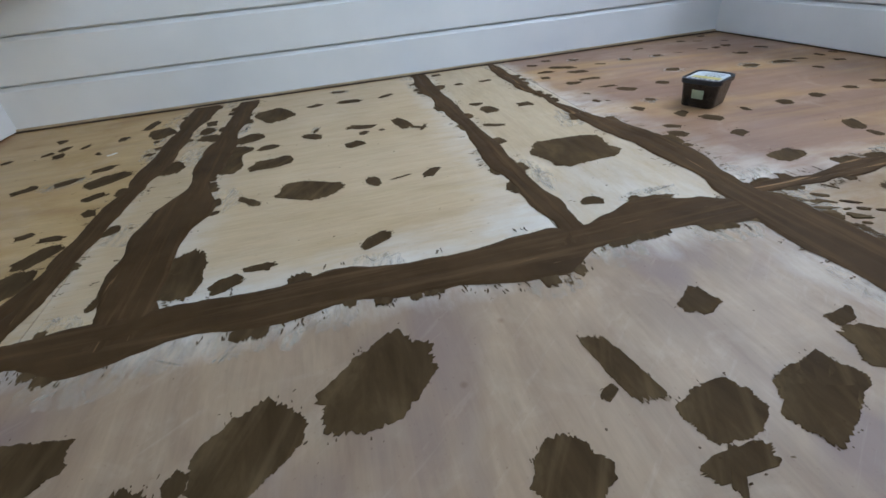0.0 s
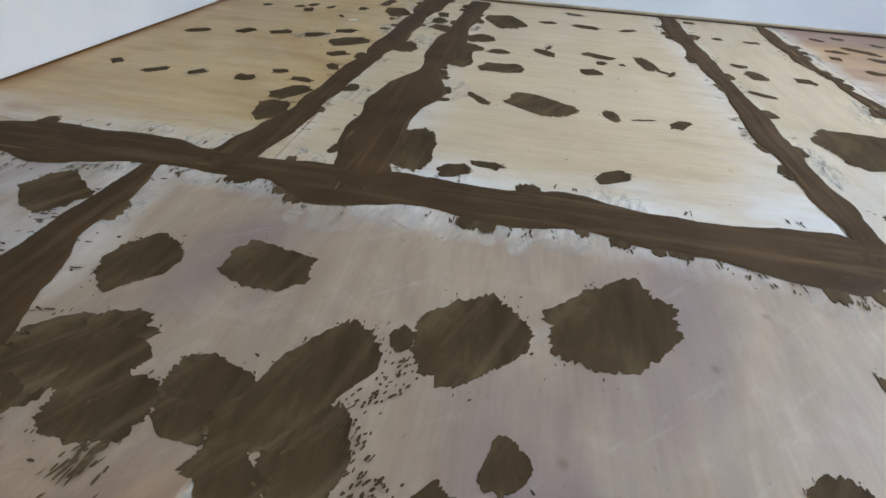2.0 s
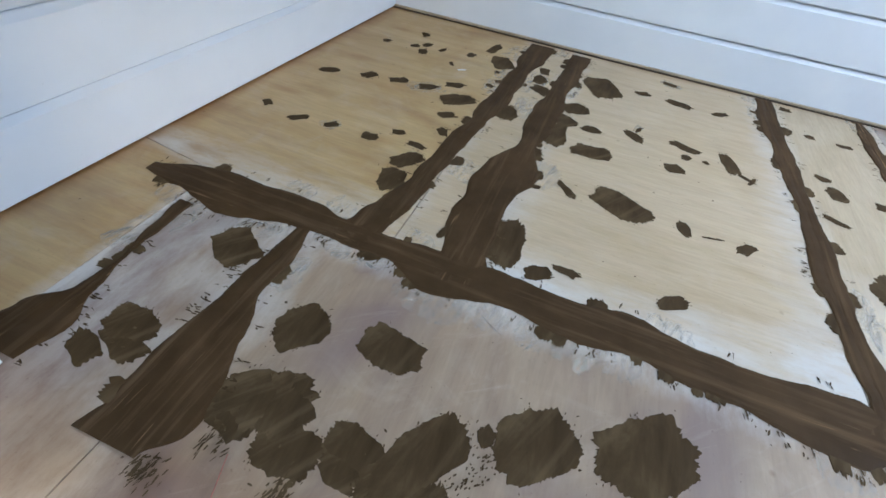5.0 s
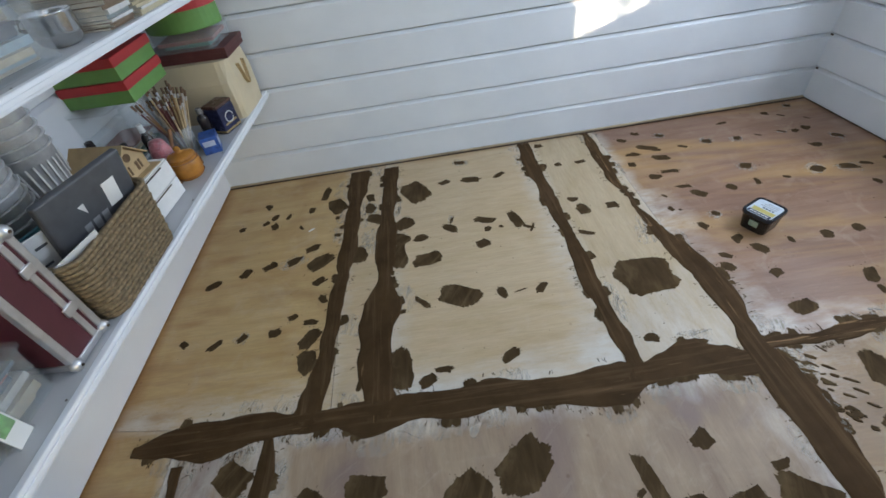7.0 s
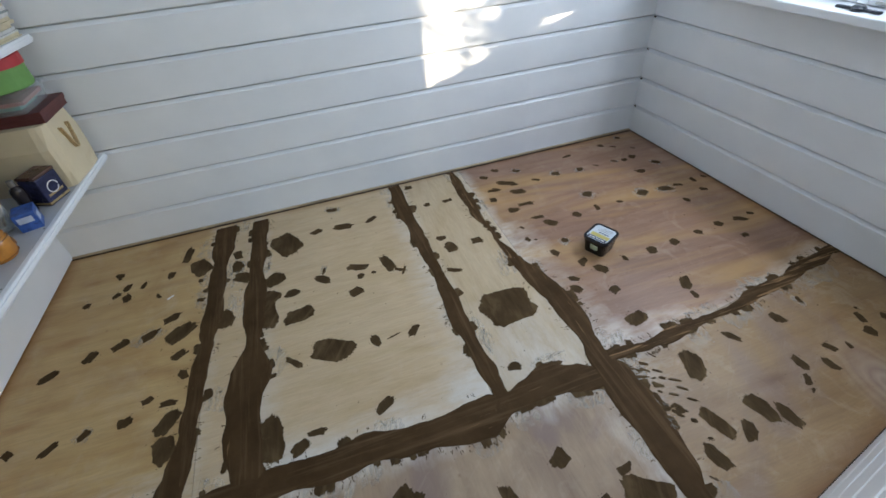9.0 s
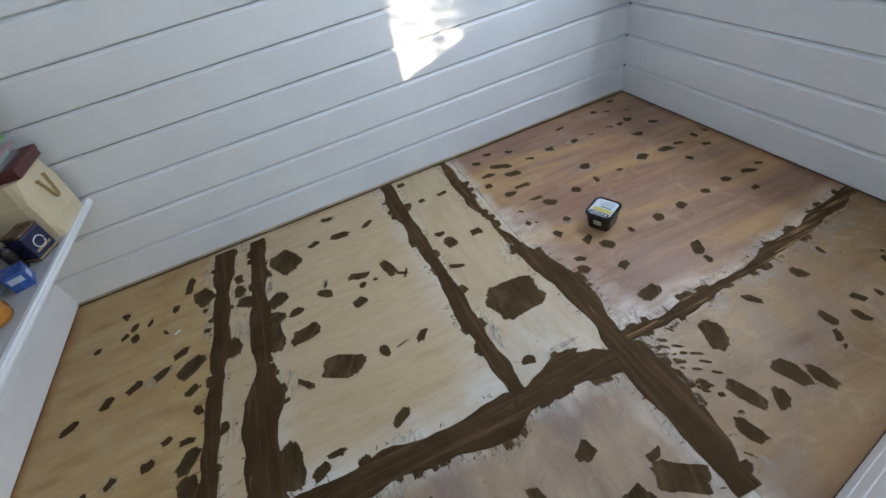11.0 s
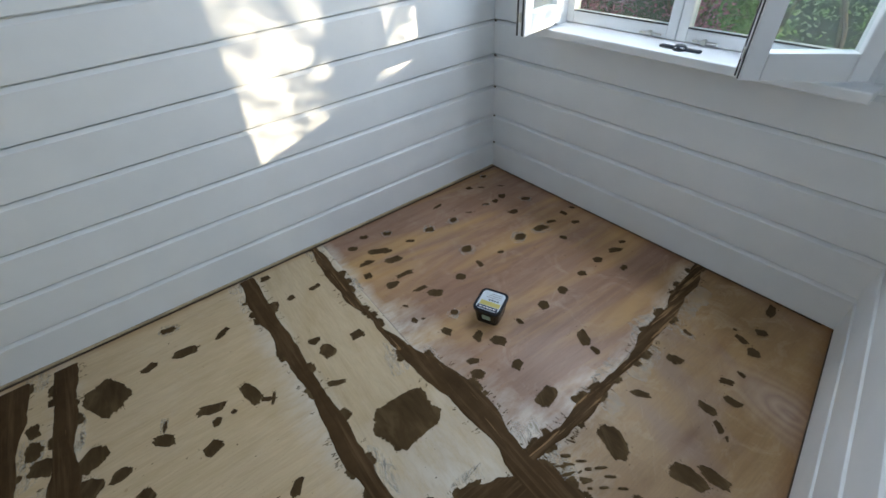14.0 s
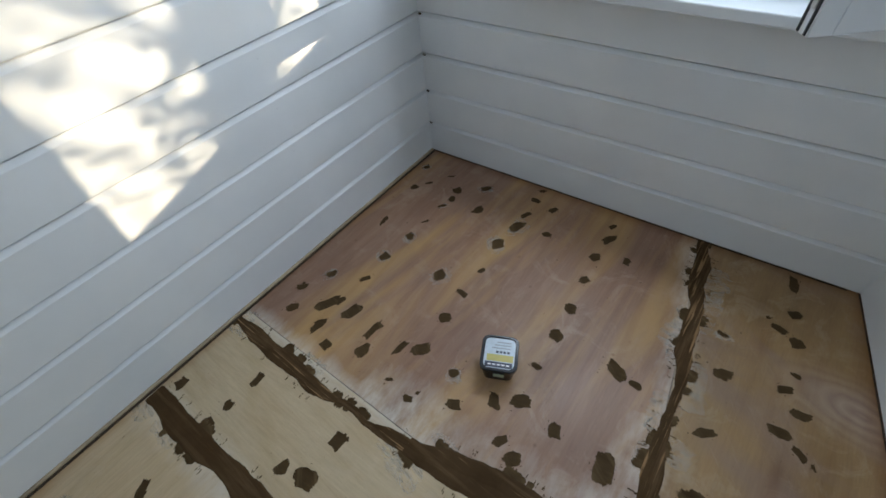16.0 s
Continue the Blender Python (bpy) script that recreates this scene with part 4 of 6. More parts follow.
def bin_stack(x, y, n, r0, r1, h, step, label):
    """Nested milky plastic pots with pierced sides."""
    t = thing("plastic_pot_stack", x, y, SHELF, label, "pots", "stacks of plastic pots")
    for k in range(n):
        z = k * step
        p = part("pot", lathe([(0, z), (r0, z), (r0 + 0.002, z + 0.003), (r1, z + h - 0.006), (r1 + 0.006, z + h - 0.004), (r1 + 0.006, z + h), (r1 - 0.002, z + h), (r0 - 0.001, z + 0.006), (0, z + 0.005)], 28), MILKY, t, smooth=True)
        if k == 0:
            for i in range(28):
                a = 2 * math.pi * i / 28
                rib = cuboid(-0.0008, 0.0008, -0.002, 0.002, z + 0.02, z + h - 0.03)
                rib.transform(pose((r0 + 0.004) * math.cos(a), (r0 + 0.004) * math.sin(a), 0, 0, 0, math.degrees(a)) @ pose(0, 0, 0, 0, math.degrees(math.atan2(r1 - r0, h)), 0))
                part("rib", rib, PAPER, p)
    return t


tin()
packet()
honey_pot()
spoon()
brush_jar()


def craft_bottle(x, y, r, h, body, cap, label):
    t = thing("craft_bottle", x, y, SHELF, label, "bottle", "small craft bottles")
    part("bottle", lathe([(0, 0), (r, 0), (r, h * 0.68), (r * 0.8, h * 0.76), (r * 0.42, h * 0.8), (r * 0.42, h * 0.84), (0, h * 0.84)], 20), body, t, smooth=True)
    part("cap", lathe([(0, h * 0.84), (r * 0.55, h * 0.84), (r * 0.5, h), (0, h)], 16), cap, t)


# one small bottle belongs here; the other dark ones stand in for deep shadows
INK = plain("dark_bottle", (0.025, 0.02, 0.022), 0.2)
SMOKE = plain("grey_bottle", (0.16, 0.15, 0.14), 0.3)
craft_bottle(0.295, -0.335, 0.019, 0.12, INK, SMOKE, "small dark bottle with a grey cap, added for the shadow between things")
craft_bottle(0.2, -0.345, 0.02, 0.15, SMOKE, INK, "grey bottle with a black cap")
craft_bottle(0.2, -0.5, 0.017, 0.17, INK, PAPER, "slim dark bottle with a white cap, added for the shadow between things")
craft_bottle(0.195, -0.6, 0.018, 0.16, SMOKE, INK, "grey bottle with a black cap")
craft_bottle(0.12, -0.62, 0.022, 0.19, INK, INK, "tall black bottle with a black cap, added for the shadow between things")
sweet_bag()
drawer_box()
wooden_house()
basket()
flight_case()
bin_stack(0.095, -0.8, 6, 0.056, 0.074, 0.28, 0.026, "tall nested stack of milky plastic pots")
bin_stack(0.115, -1.0, 6, 0.082, 0.1, 0.2, 0.024, "nested milky plastic pots with pierced sides")


def sponge():
    yellow = plain("sponge", (0.5, 0.34, 0.09), 0.9, vary=0.4, scale=80, grain=0.6)
    t = thing("sponge", 0.115, -1.0, SHELF + 0.3195, "yellow craft sponge lying in the top pot", "sponge")
    bm = bmesh.new()
    bmesh.ops.create_icosphere(bm, subdivisions=3, radius=0.034)
    for v in bm.verts:
        v.co = v.co * (1 + 0.18 * noise.noise(v.co * 60))
        v.co.x, v.co.z = v.co.x * 2.1, v.co.z * 0.6 + 0.018
    part("sponge_body", bm, yellow, t, smooth=True)


sponge()
# storage boxes at the south end of the lower shelf
clear_box("storage_box", 0.155, -1.35, SHELF + 0.0005, 0.27, 0.19, 0.115, "clear plastic storage box of books and cards", 14)
clear_box("storage_box", 0.15, -1.35, SHELF + 0.1265, 0.26, 0.19, 0.1, "clear plastic storage box with papers", 12)
clear_box("storage_box", 0.15, -1.57, SHELF + 0.0005, 0.28, 0.21, 0.16, "clear plastic storage box with papers", 14)


def picture_card():
    green = plain("card_green", (0.16, 0.36, 0.12), 0.4, vary=0.6, scale=50)
    t = thing("picture_card", 0.3, -1.4, SHELF + 0.0003, "small green and white card in a clear sleeve", "card")
    t.matrix_world = pose(0.312, -1.4, SHELF + 0.0003, 0, -8, 8)
    part("card", cuboid(-0.001, 0.001, -0.024, 0.024, 0, 0.1), PAPER, t)
    part("picture", cuboid(0.001, 0.0016, -0.02, 0.02, 0.04, 0.096), green, t)
    part("sleeve", cuboid(-0.002, 0.003, -0.028, 0.028, 0, 0.105), CLEAR, t)


picture_card()


def album():
    black = plain("album_black", (0.015, 0.018, 0.016), 0.45)
    pages = plain("album_pages", (0.6, 0.53, 0.38), 0.8, vary=0.15, scale=60)
    t = thing("album", 0.16, -1.34, SHELF + 0.237, "thick black album with cream page edges", "album", turn=4)
    part("back_cover", cuboid(-0.11, 0.11, -0.09, 0.09, 0, 0.004, bevel=0.001), black, t)
    part("page_block", cuboid(-0.105, 0.106, -0.086, 0.086, 0.004, 0.05), pages, t)
    part("front_cover", cuboid(-0.11, 0.11, -0.09, 0.09, 0.05, 0.054, bevel=0.001), black, t)


album()


# ---- on the upper shelf ----
LOWER_THINGS = set(scene.objects)
def magazine_pile(x1, y0, y1, n, seed, tones, label):
    rng = random.Random(seed)
    z = UPPER + 0.0003
    w = 0.21
    for k in range(n):
        h = rng.uniform(0.004, 0.011)
        t = thing("magazine", x1 - w / 2, (y0 + y1) / 2, z, label, "magazine", "magazine piles")
        t.matrix_world = pose(x1 - w / 2 + rng.uniform(-0.008, 0.004), (y0 + y1) / 2 + rng.uniform(-0.005, 0.005), z, 0, 0, rng.uniform(-2.5, 2.5))
        d = (y1 - y0) / 2
        part("page_block", cuboid(-w / 2, w / 2 - 0.001, -d, d, 0.0006, h - 0.0006), PAGES, t)
        m = TONES[rng.choice(tones)]
        part("cover", cuboid(-w / 2, w / 2, -d - 0.0005, d + 0.0005, h - 0.0006, h), m, t)
        part("spine", cuboid(w / 2 - 0.001, w / 2, -d, d, 0, h - 0.0006), m, t)
        z += h + 0.0002
    return z


PAGES = plain("magazine_pages", (0.5, 0.485, 0.43), 0.7, vary=0.08, scale=80)
TONES = {k: plain("magazine_" + k, c, 0.4, vary=0.12, scale=60) for k, c in dict(
    white=(0.6, 0.6, 0.59), blue=(0.16, 0.23, 0.3), cream=(0.55, 0.48, 0.32), grey=(0.26, 0.29, 0.28), brown=(0.2, 0.14, 0.09)).items()}
magazine_pile(0.385, -0.185, -0.02, 22, 1, ["white", "white", "grey", "cream"], "glossy magazine in a pale pile")
magazine_pile(0.385, -0.37, -0.2, 20, 2, ["blue", "blue", "cream", "blue"], "blue-backed magazine in a pile")
magazine_pile(0.385, -0.545, -0.385, 14, 3, ["white", "white", "cream"], "white-backed magazine in a pile")
magazine_pile(0.375, -0.66, -0.555, 12, 4, ["brown", "white", "grey"], "old notebook in a pile")


def steel_pot():
    steel = plain("polished_steel", (0.55, 0.55, 0.54), 0.18, 1.0, grain=0.02)
    t = thing("steel_pot", 0.3, -0.745, UPPER, "small polished steel pot with handle", "pot")
    part("bowl", lathe([(0, 0), (0.03, 0.0), (0.042, 0.008), (0.05, 0.03), (0.05, 0.065), (0.053, 0.068), (0.05, 0.07), (0.047, 0.066), (0.046, 0.03), (0.03, 0.006), (0, 0.005)], 32), steel, t, smooth=True)
    part("handle", tube([(-0.05, 0, 0.06), (-0.075, 0, 0.058), (-0.08, 0, 0.04), (-0.05, 0, 0.03)], 0.004), DARK_GAP, t)


steel_pot()
clear_box("storage_box", 0.2, -0.98, UPPER + 0.0003, 0.34, 0.3, 0.2, "large clear plastic storage box of papers", 16)
clear_box("storage_box", 0.2, -1.36, UPPER + 0.0003, 0.34, 0.3, 0.2, "large clear plastic storage box of papers", 16)


# the shelves follow the wall, which runs a little out of square; what stands on the lower one is set out along it
SAG = pose(0, 0, UPPER, -1.2) @ pose(0, 0, -UPPER)
SKEW = pose(0.042, 0.0, -0.012, 0, 0, -3.6)


def grown(x, y, size):
    """Scales about a point on the lower shelf."""
    return Matrix.Translation((x, y, SHELF)) @ Matrix.Diagonal((size, size, size, 1)) @ Matrix.Translation((-x, -y, -SHELF))


LOW = Matrix.Translation((0, 0, SHELF)) @ Matrix.Diagonal((1, 1, 0.92, 1)) @ Matrix.Translation((0, 0, -SHELF))
FRONT = {
    "flight_case": Matrix.Translation((0.05, -0.03, 0)) @ grown(0.18, -1.19, 1.14), "storage_box": Matrix.Translation((0.05, -0.04, 0)),
    "album": Matrix.Translation((0.05, -0.04, 0)), "picture_card": Matrix.Translation((0.035, -0.02, 0)) @ grown(0.312, -1.4, 0.85), "plastic_pot_stack": LOW, "sponge": LOW}
for name in ("basket", "folder", "patterned_card", "teal_card", "envelope"):
    FRONT[name] = Matrix.Translation((0.03, 0, 0)) @ grown(0.25, -1.0, 1.12)
for ob in [o for o in scene.objects if o not in BEFORE and o.parent is None]:
    rises = ob not in LOWER_THINGS or ob == shelf_2
    kind = ob.name.split(".")[0]
    m = ob.matrix_basis
    if not rises and kind not in ("wall_shelf", "shelf_bracket"):
        y = m.translation.y
        m = (FRONT.get(kind, LOW) if y < -0.78 else LOW) @ Matrix.Translation((0, -0.05 * min(1, -y / 0.5), 0)) @ m
    ob.matrix_basis = SKEW @ (SAG if rises else Matrix()) @ m


# ---- garden beyond the window ----
def leaves(bm, centre, size, count, rng, leaf, squash=(1, 1, 1), hollow=0.5):
    """Many small leaves in an uneven clump."""
    c = Vector(centre)
    for k in range(count):
        d = Vector((rng.gauss(0, 1), rng.gauss(0, 1), rng.gauss(0, 1))).normalized()
        r = size * (hollow + (1 - hollow) * rng.random()) * (1 + 0.35 * noise.noise(d * 2.3 + c))
        p = c + Vector((d.x * r * squash[0], d.y * r * squash[1], d.z * r * squash[2]))
        a = Vector((rng.gauss(0, 1), rng.gauss(0, 1), rng.gauss(0, 0.6))).normalized()
        b = a.cross(Vector((rng.gauss(0, 1), rng.gauss(0, 1), rng.gauss(0, 1)))).normalized()
        L = leaf * rng.uniform(0.6, 1.3)
        v = [bm.verts.new(p - a * L), bm.verts.new(p + b * L * 0.42), bm.verts.new(p + a * L), bm.verts.new(p - b * L * 0.42)]
        bm.faces.new(v)


def leaf_material(name, colour, glow):
    m, nt, b = material(name)
    geo = nt.nodes.new("ShaderNodeNewGeometry")
    lo, hi = tuple(c * 0.5 for c in colour), tuple(min(1, c * 1.7) for c in colour)
    nt.links.new(ramp(nt, geo.outputs["Random Per Island"], [(0.0, lo), (1.0, hi)]), b.inputs["Base Color"])
    b.inputs["Roughness"].default_value = 0.55
    tl = nt.nodes.new("ShaderNodeBsdfTranslucent")
    tl.inputs[0].default_value = (*hi, 1)
    mx = nt.nodes.new("ShaderNodeMixShader")
    mx.inputs[0].default_value = glow
    nt.links.new(b.outputs[0], mx.inputs[1])
    nt.links.new(tl.outputs[0], mx.inputs[2])
    nt.links.new(mx.outputs[0], nt.nodes["Material Output"].inputs[0])
    return m


BARK = plain("bark", (0.1, 0.07, 0.05), 0.9, vary=0.4, scale=20)


def shrub(x, y, size, height, mat, seed, label, leaf=0.02, count=6000):
    rng = random.Random(seed)
    t = thing("shrub", x, y, -0.22, label, "shrub")
    bm = bmesh.new()
    for k in range(5):
        a = k * 1.3 + seed
        top = (size * 0.6 * math.cos(a), size * 0.6 * math.sin(a), height * 0.8)
        tube([(0.04 * math.cos(a), 0.04 * math.sin(a), 0), (top[0] * 0.4, top[1] * 0.4, height * 0.4), top], 0.014, 6, bm)
    part("stems", bm, BARK, t)
    bm = bmesh.new()
    for k in range(12):
        a, r = rng.uniform(0, 6.28), size * rng.uniform(0.1, 0.75)
        leaves(bm, (r * math.cos(a), r * math.sin(a), height * rng.uniform(0.2, 0.95)), size * 0.45, count // 12, rng, leaf, hollow=0.15)
    part("crown", bm, mat, t)


GREEN_LEAF = leaf_material("green_leaf", (0.1, 0.215, 0.065), 0.45)
PURPLE_LEAF = leaf_material("purple_leaf", (0.34, 0.15, 0.2), 0.5)
PALE_LEAF = leaf_material("pale_leaf", (0.26, 0.36, 0.1), 0.5)
shrub(5.4, 1.35, 0.95, 1.4, PURPLE_LEAF, 1, "purple-leaved garden shrub on the lawn")
shrub(5.7, 0.55, 0.8, 1.35, PURPLE_LEAF, 2, "purple-leaved garden shrub on the lawn")
shrub(5.5, -0.15, 0.6, 1.45, GREEN_LEAF, 3, "dense green garden shrub")
shrub(5.6, -0.75, 0.8, 1.35, GREEN_LEAF, 5, "feathery green conifer shrub", 0.016, 8000)
shrub(7.2, 2.6, 1.1, 1.6, GREEN_LEAF, 6, "green garden shrub on the lawn")
shrub(5.4, -1.7, 0.55, 0.85, PALE_LEAF, 8, "low pale green garden shrub")


def garden_shed():
    blue = plain("blue_roof", (0.12, 0.2, 0.3), 0.6, vary=0.2)
    dark = plain("dark_boards", (0.06, 0.055, 0.05), 0.8, vary=0.3)
    post = plain("post_wood", (0.4, 0.33, 0.25), 0.7, vary=0.2)
    t = thing("garden_shed", 10.5, -2.0, -0.22, "dark boarded shed with a blue-grey roof", "shed")
    part("wall", cuboid(-0.05, 1.6, -2.5, 2.5, 0, 2.0), dark, t)
    bm = cuboid(-0.4, 2.0, -2.7, 2.7, 0, 0.08)
    bm.transform(pose(0, 0, 1.85, 0, -14, 0))
    part("roof", bm, blue, t)
    for y in (-1.2, 0.4, 1.8):
        part("post", cuboid(-0.35, -0.23, y, y + 0.12, 0, 1.9), post, t)


garden_shed()


def sun_tree():
    """The leafy tree whose gaps dapple the sun on the wall."""
    rng = random.Random(12)
    t = thing("tree", 6.95, -4.67, -0.22, "garden tree with loose leafy boughs", "tree")
    bm = bmesh.new()
    rings = [(0, 0, 0.13), (0.05, 0.02, 0.1), (-0.03, 0.06, 0.075), (0.04, 0.03, 0.05), (0.0, 0.0, 0.02)]
    for (xa, ya, ra), (xb, yb, rb), k in zip(rings, rings[1:], range(4)):
        lathe([(ra, k * 1.0), (rb, k * 1.0 + 1.0)], 10, bm=bm, cx=xa, cy=ya)
    part("trunk", bm, BARK, t)
    crown = bmesh.new()
    for k in range(36):
        a, z = rng.uniform(0, 6.28), rng.uniform(1.5, 3.6)
        r = rng.uniform(0.25, 1.1)
        c = Vector((r * math.cos(a), r * math.sin(a), z))
        part("limb", tube([(0, 0, max(0.8, z - 0.6)), (c.x * 0.5, c.y * 0.5, z - 0.2), c], 0.014, 6), BARK, t)
        leaves(crown, c, 0.26, 150, rng, 0.03, hollow=0.1)
    part("crown", crown, GREEN_LEAF, t)


sun_tree()


def young_tree():
    """Unseen slim tree added outside the window, whose leaves break up the sun."""
    rng = random.Random(21)
    t = thing("tree", 4.62, -2.42, -0.22, "unseen slim tree with sparse leafy twigs, added to dapple the sun", "tree")
    bm = bmesh.new()
    for k, (ra, rb) in enumerate(((0.03, 0.026), (0.026, 0.02), (0.02, 0.013), (0.013, 0.005))):
        lathe([(ra, k * 0.62), (rb, k * 0.62 + 0.62)], 8, bm=bm)
    part("trunk", bm, BARK, t)
    crown = bmesh.new()
    for k in range(30):
        across, z = rng.uniform(-0.62, 0.62), rng.uniform(1.05, 2.5)
        c = Vector((0.7 * across + rng.uniform(-0.15, 0.15), 0.7 * across + rng.uniform(-0.15, 0.15), z))
        part("limb", tube([(0, 0, max(0.5, z - 0.3)), (c.x * 0.5, c.y * 0.5, z - 0.1), c], 0.004, 5), BARK, t)
        leaves(crown, c, 0.12, 60, rng, 0.026, hollow=0.1)
    part("crown", crown, GREEN_LEAF, t)


young_tree()


# ---- filler on the floor ----
FLECKS = bmesh.new()
RNG = random.Random(77)
HALO = bmesh.new()
COMB = bmesh.new()


EDGE_RNG = random.Random(5)


def stroke(bm, x, y, a, b, turn, top, teeth, rng=RNG):
    """One pull of the trowel: rounded where it starts, combed where it lifts off."""
    seed = rng.uniform(0, 90)
    loop = []
    side = 7
    lean = rng.uniform(-0.35, 0.35) * b
    for k in range(side + 1):
        u = k / side
        w = b * (0.74 + 0.3 * math.sin(math.pi * (0.12 + 0.8 * u))) * (1 + 0.3 * noise.noise((u * 3.1, seed, 0)))
        loop.append((-0.92 * a + 1.84 * a * u + lean * (1 - u) * 0.5, -w + lean * u))
    n = max(4, int(2 * b / 0.0024))
    end_lo, end_hi = loop[-1][1], b * (0.74 + 0.3 * math.sin(math.pi * 0.92)) + lean
    for k in range(1, n):
        v = k / n
        pull = noise.noise((v * 4.0, seed, 7)) * 0.3 * a + teeth * rng.uniform(-1.0, 0.8) * min(0.3 * a, 0.007)
        loop.append((0.92 * a + pull + 0.12 * a * math.sin(math.pi * v), end_lo + (end_hi - end_lo) * v))
    for k in range(side, -1, -1):
        u = k / side
        w = b * (0.74 + 0.3 * math.sin(math.pi * (0.12 + 0.8 * u))) * (1 + 0.3 * noise.noise((u * 3.1, seed, 20)))
        loop.append((-0.92 * a + 1.84 * a * u - lean * (1 - u) * 0.5, w + lean * u))
    m = 5
    lo, hi = loop[-1][1], loop[0][1]
    for k in range(1, m):
        v = k / m
        loop.append((-0.92 * a - 0.2 * a * math.sin(math.pi * v) * rng.uniform(0.3, 1.3), lo + (hi - lo) * v))
    c, s = math.cos(radians(turn)), math.sin(radians(turn))
    rim = [Vector((x + c * p - s * q, y + s * p + c * q)) for p, q in loop]
    inner = [bm.verts.new((x + (v.x - x) * 0.97, y + (v.y - y) * 0.97, top)) for v in rim]
    outer = [bm.verts.new((v.x, v.y, 0.0005)) for v in rim]
    mid = bm.verts.new((x, y, top + 0.0001))
    n = len(rim)
    for k in range(n):
        q = (k + 1) % n
        bm.faces.new((mid, inner[k], inner[q]))
        bm.faces.new((inner[k], outer[k], outer[q], inner[q]))


def cornered(rng, low, high, sharp):
    """Radius by direction of an uneven shape with a few blunt corners."""
    n = rng.randrange(low, high)
    at = sorted((k + rng.uniform(-0.3, 0.3)) * 2 * math.pi / n for k in range(n))
    corners = [(rng.uniform(1 - sharp, 1 + sharp) * math.cos(t), rng.uniform(1 - sharp, 1 + sharp) * math.sin(t)) for t in at]

    def radius(th):
        c, s = math.cos(th), math.sin(th)
        best = 1.0
        for (px, py), (qx, qy) in zip(corners, corners[1:] + corners[:1]):
            dx, dy = qx - px, qy - py
            det = c * dy - s * dx
            if abs(det) > 1e-6:
                r, u = (px * dy - py * dx) / det, (px * s - py * c) / det
                if r > 0 and -1e-6 <= u <= 1 + 1e-6:
                    best = r
        return best
    return radius


def dab(a, b):
    """The outline of a dab: uneven, cornered and torn at the rim, more so along the pull of the trowel."""
    rng = RNG
    seed = rng.uniform(0, 90)
    small = math.sqrt(a * b) < 0.034
    shape = cornered(rng, 5, 8, 0.2) if small else cornered(rng, 7, 12, 0.13)
    n = 72 if small else 150
    loop = []
    for k in range(n):
        th = 2 * math.pi * k / n
        c, s = math.cos(th), math.sin(th)
        r = 0.99 * max(abs(c), abs(s)) ** -0.45 * shape(th) * (1 + 0.1 * noise.noise((c * 2.2, s * 2.2, seed)) + 0.06 * noise.noise((c * 9, s * 9, seed)) + 0.04 * noise.noise((c * 25, s * 25, seed)))
        if abs(c) > 0.8:
            r *= 1 + rng.uniform(-0.1, 0.07) * (1.0 if small else 0.5)
        loop.append((a * r * c, b * r * s))
    return loop, seed


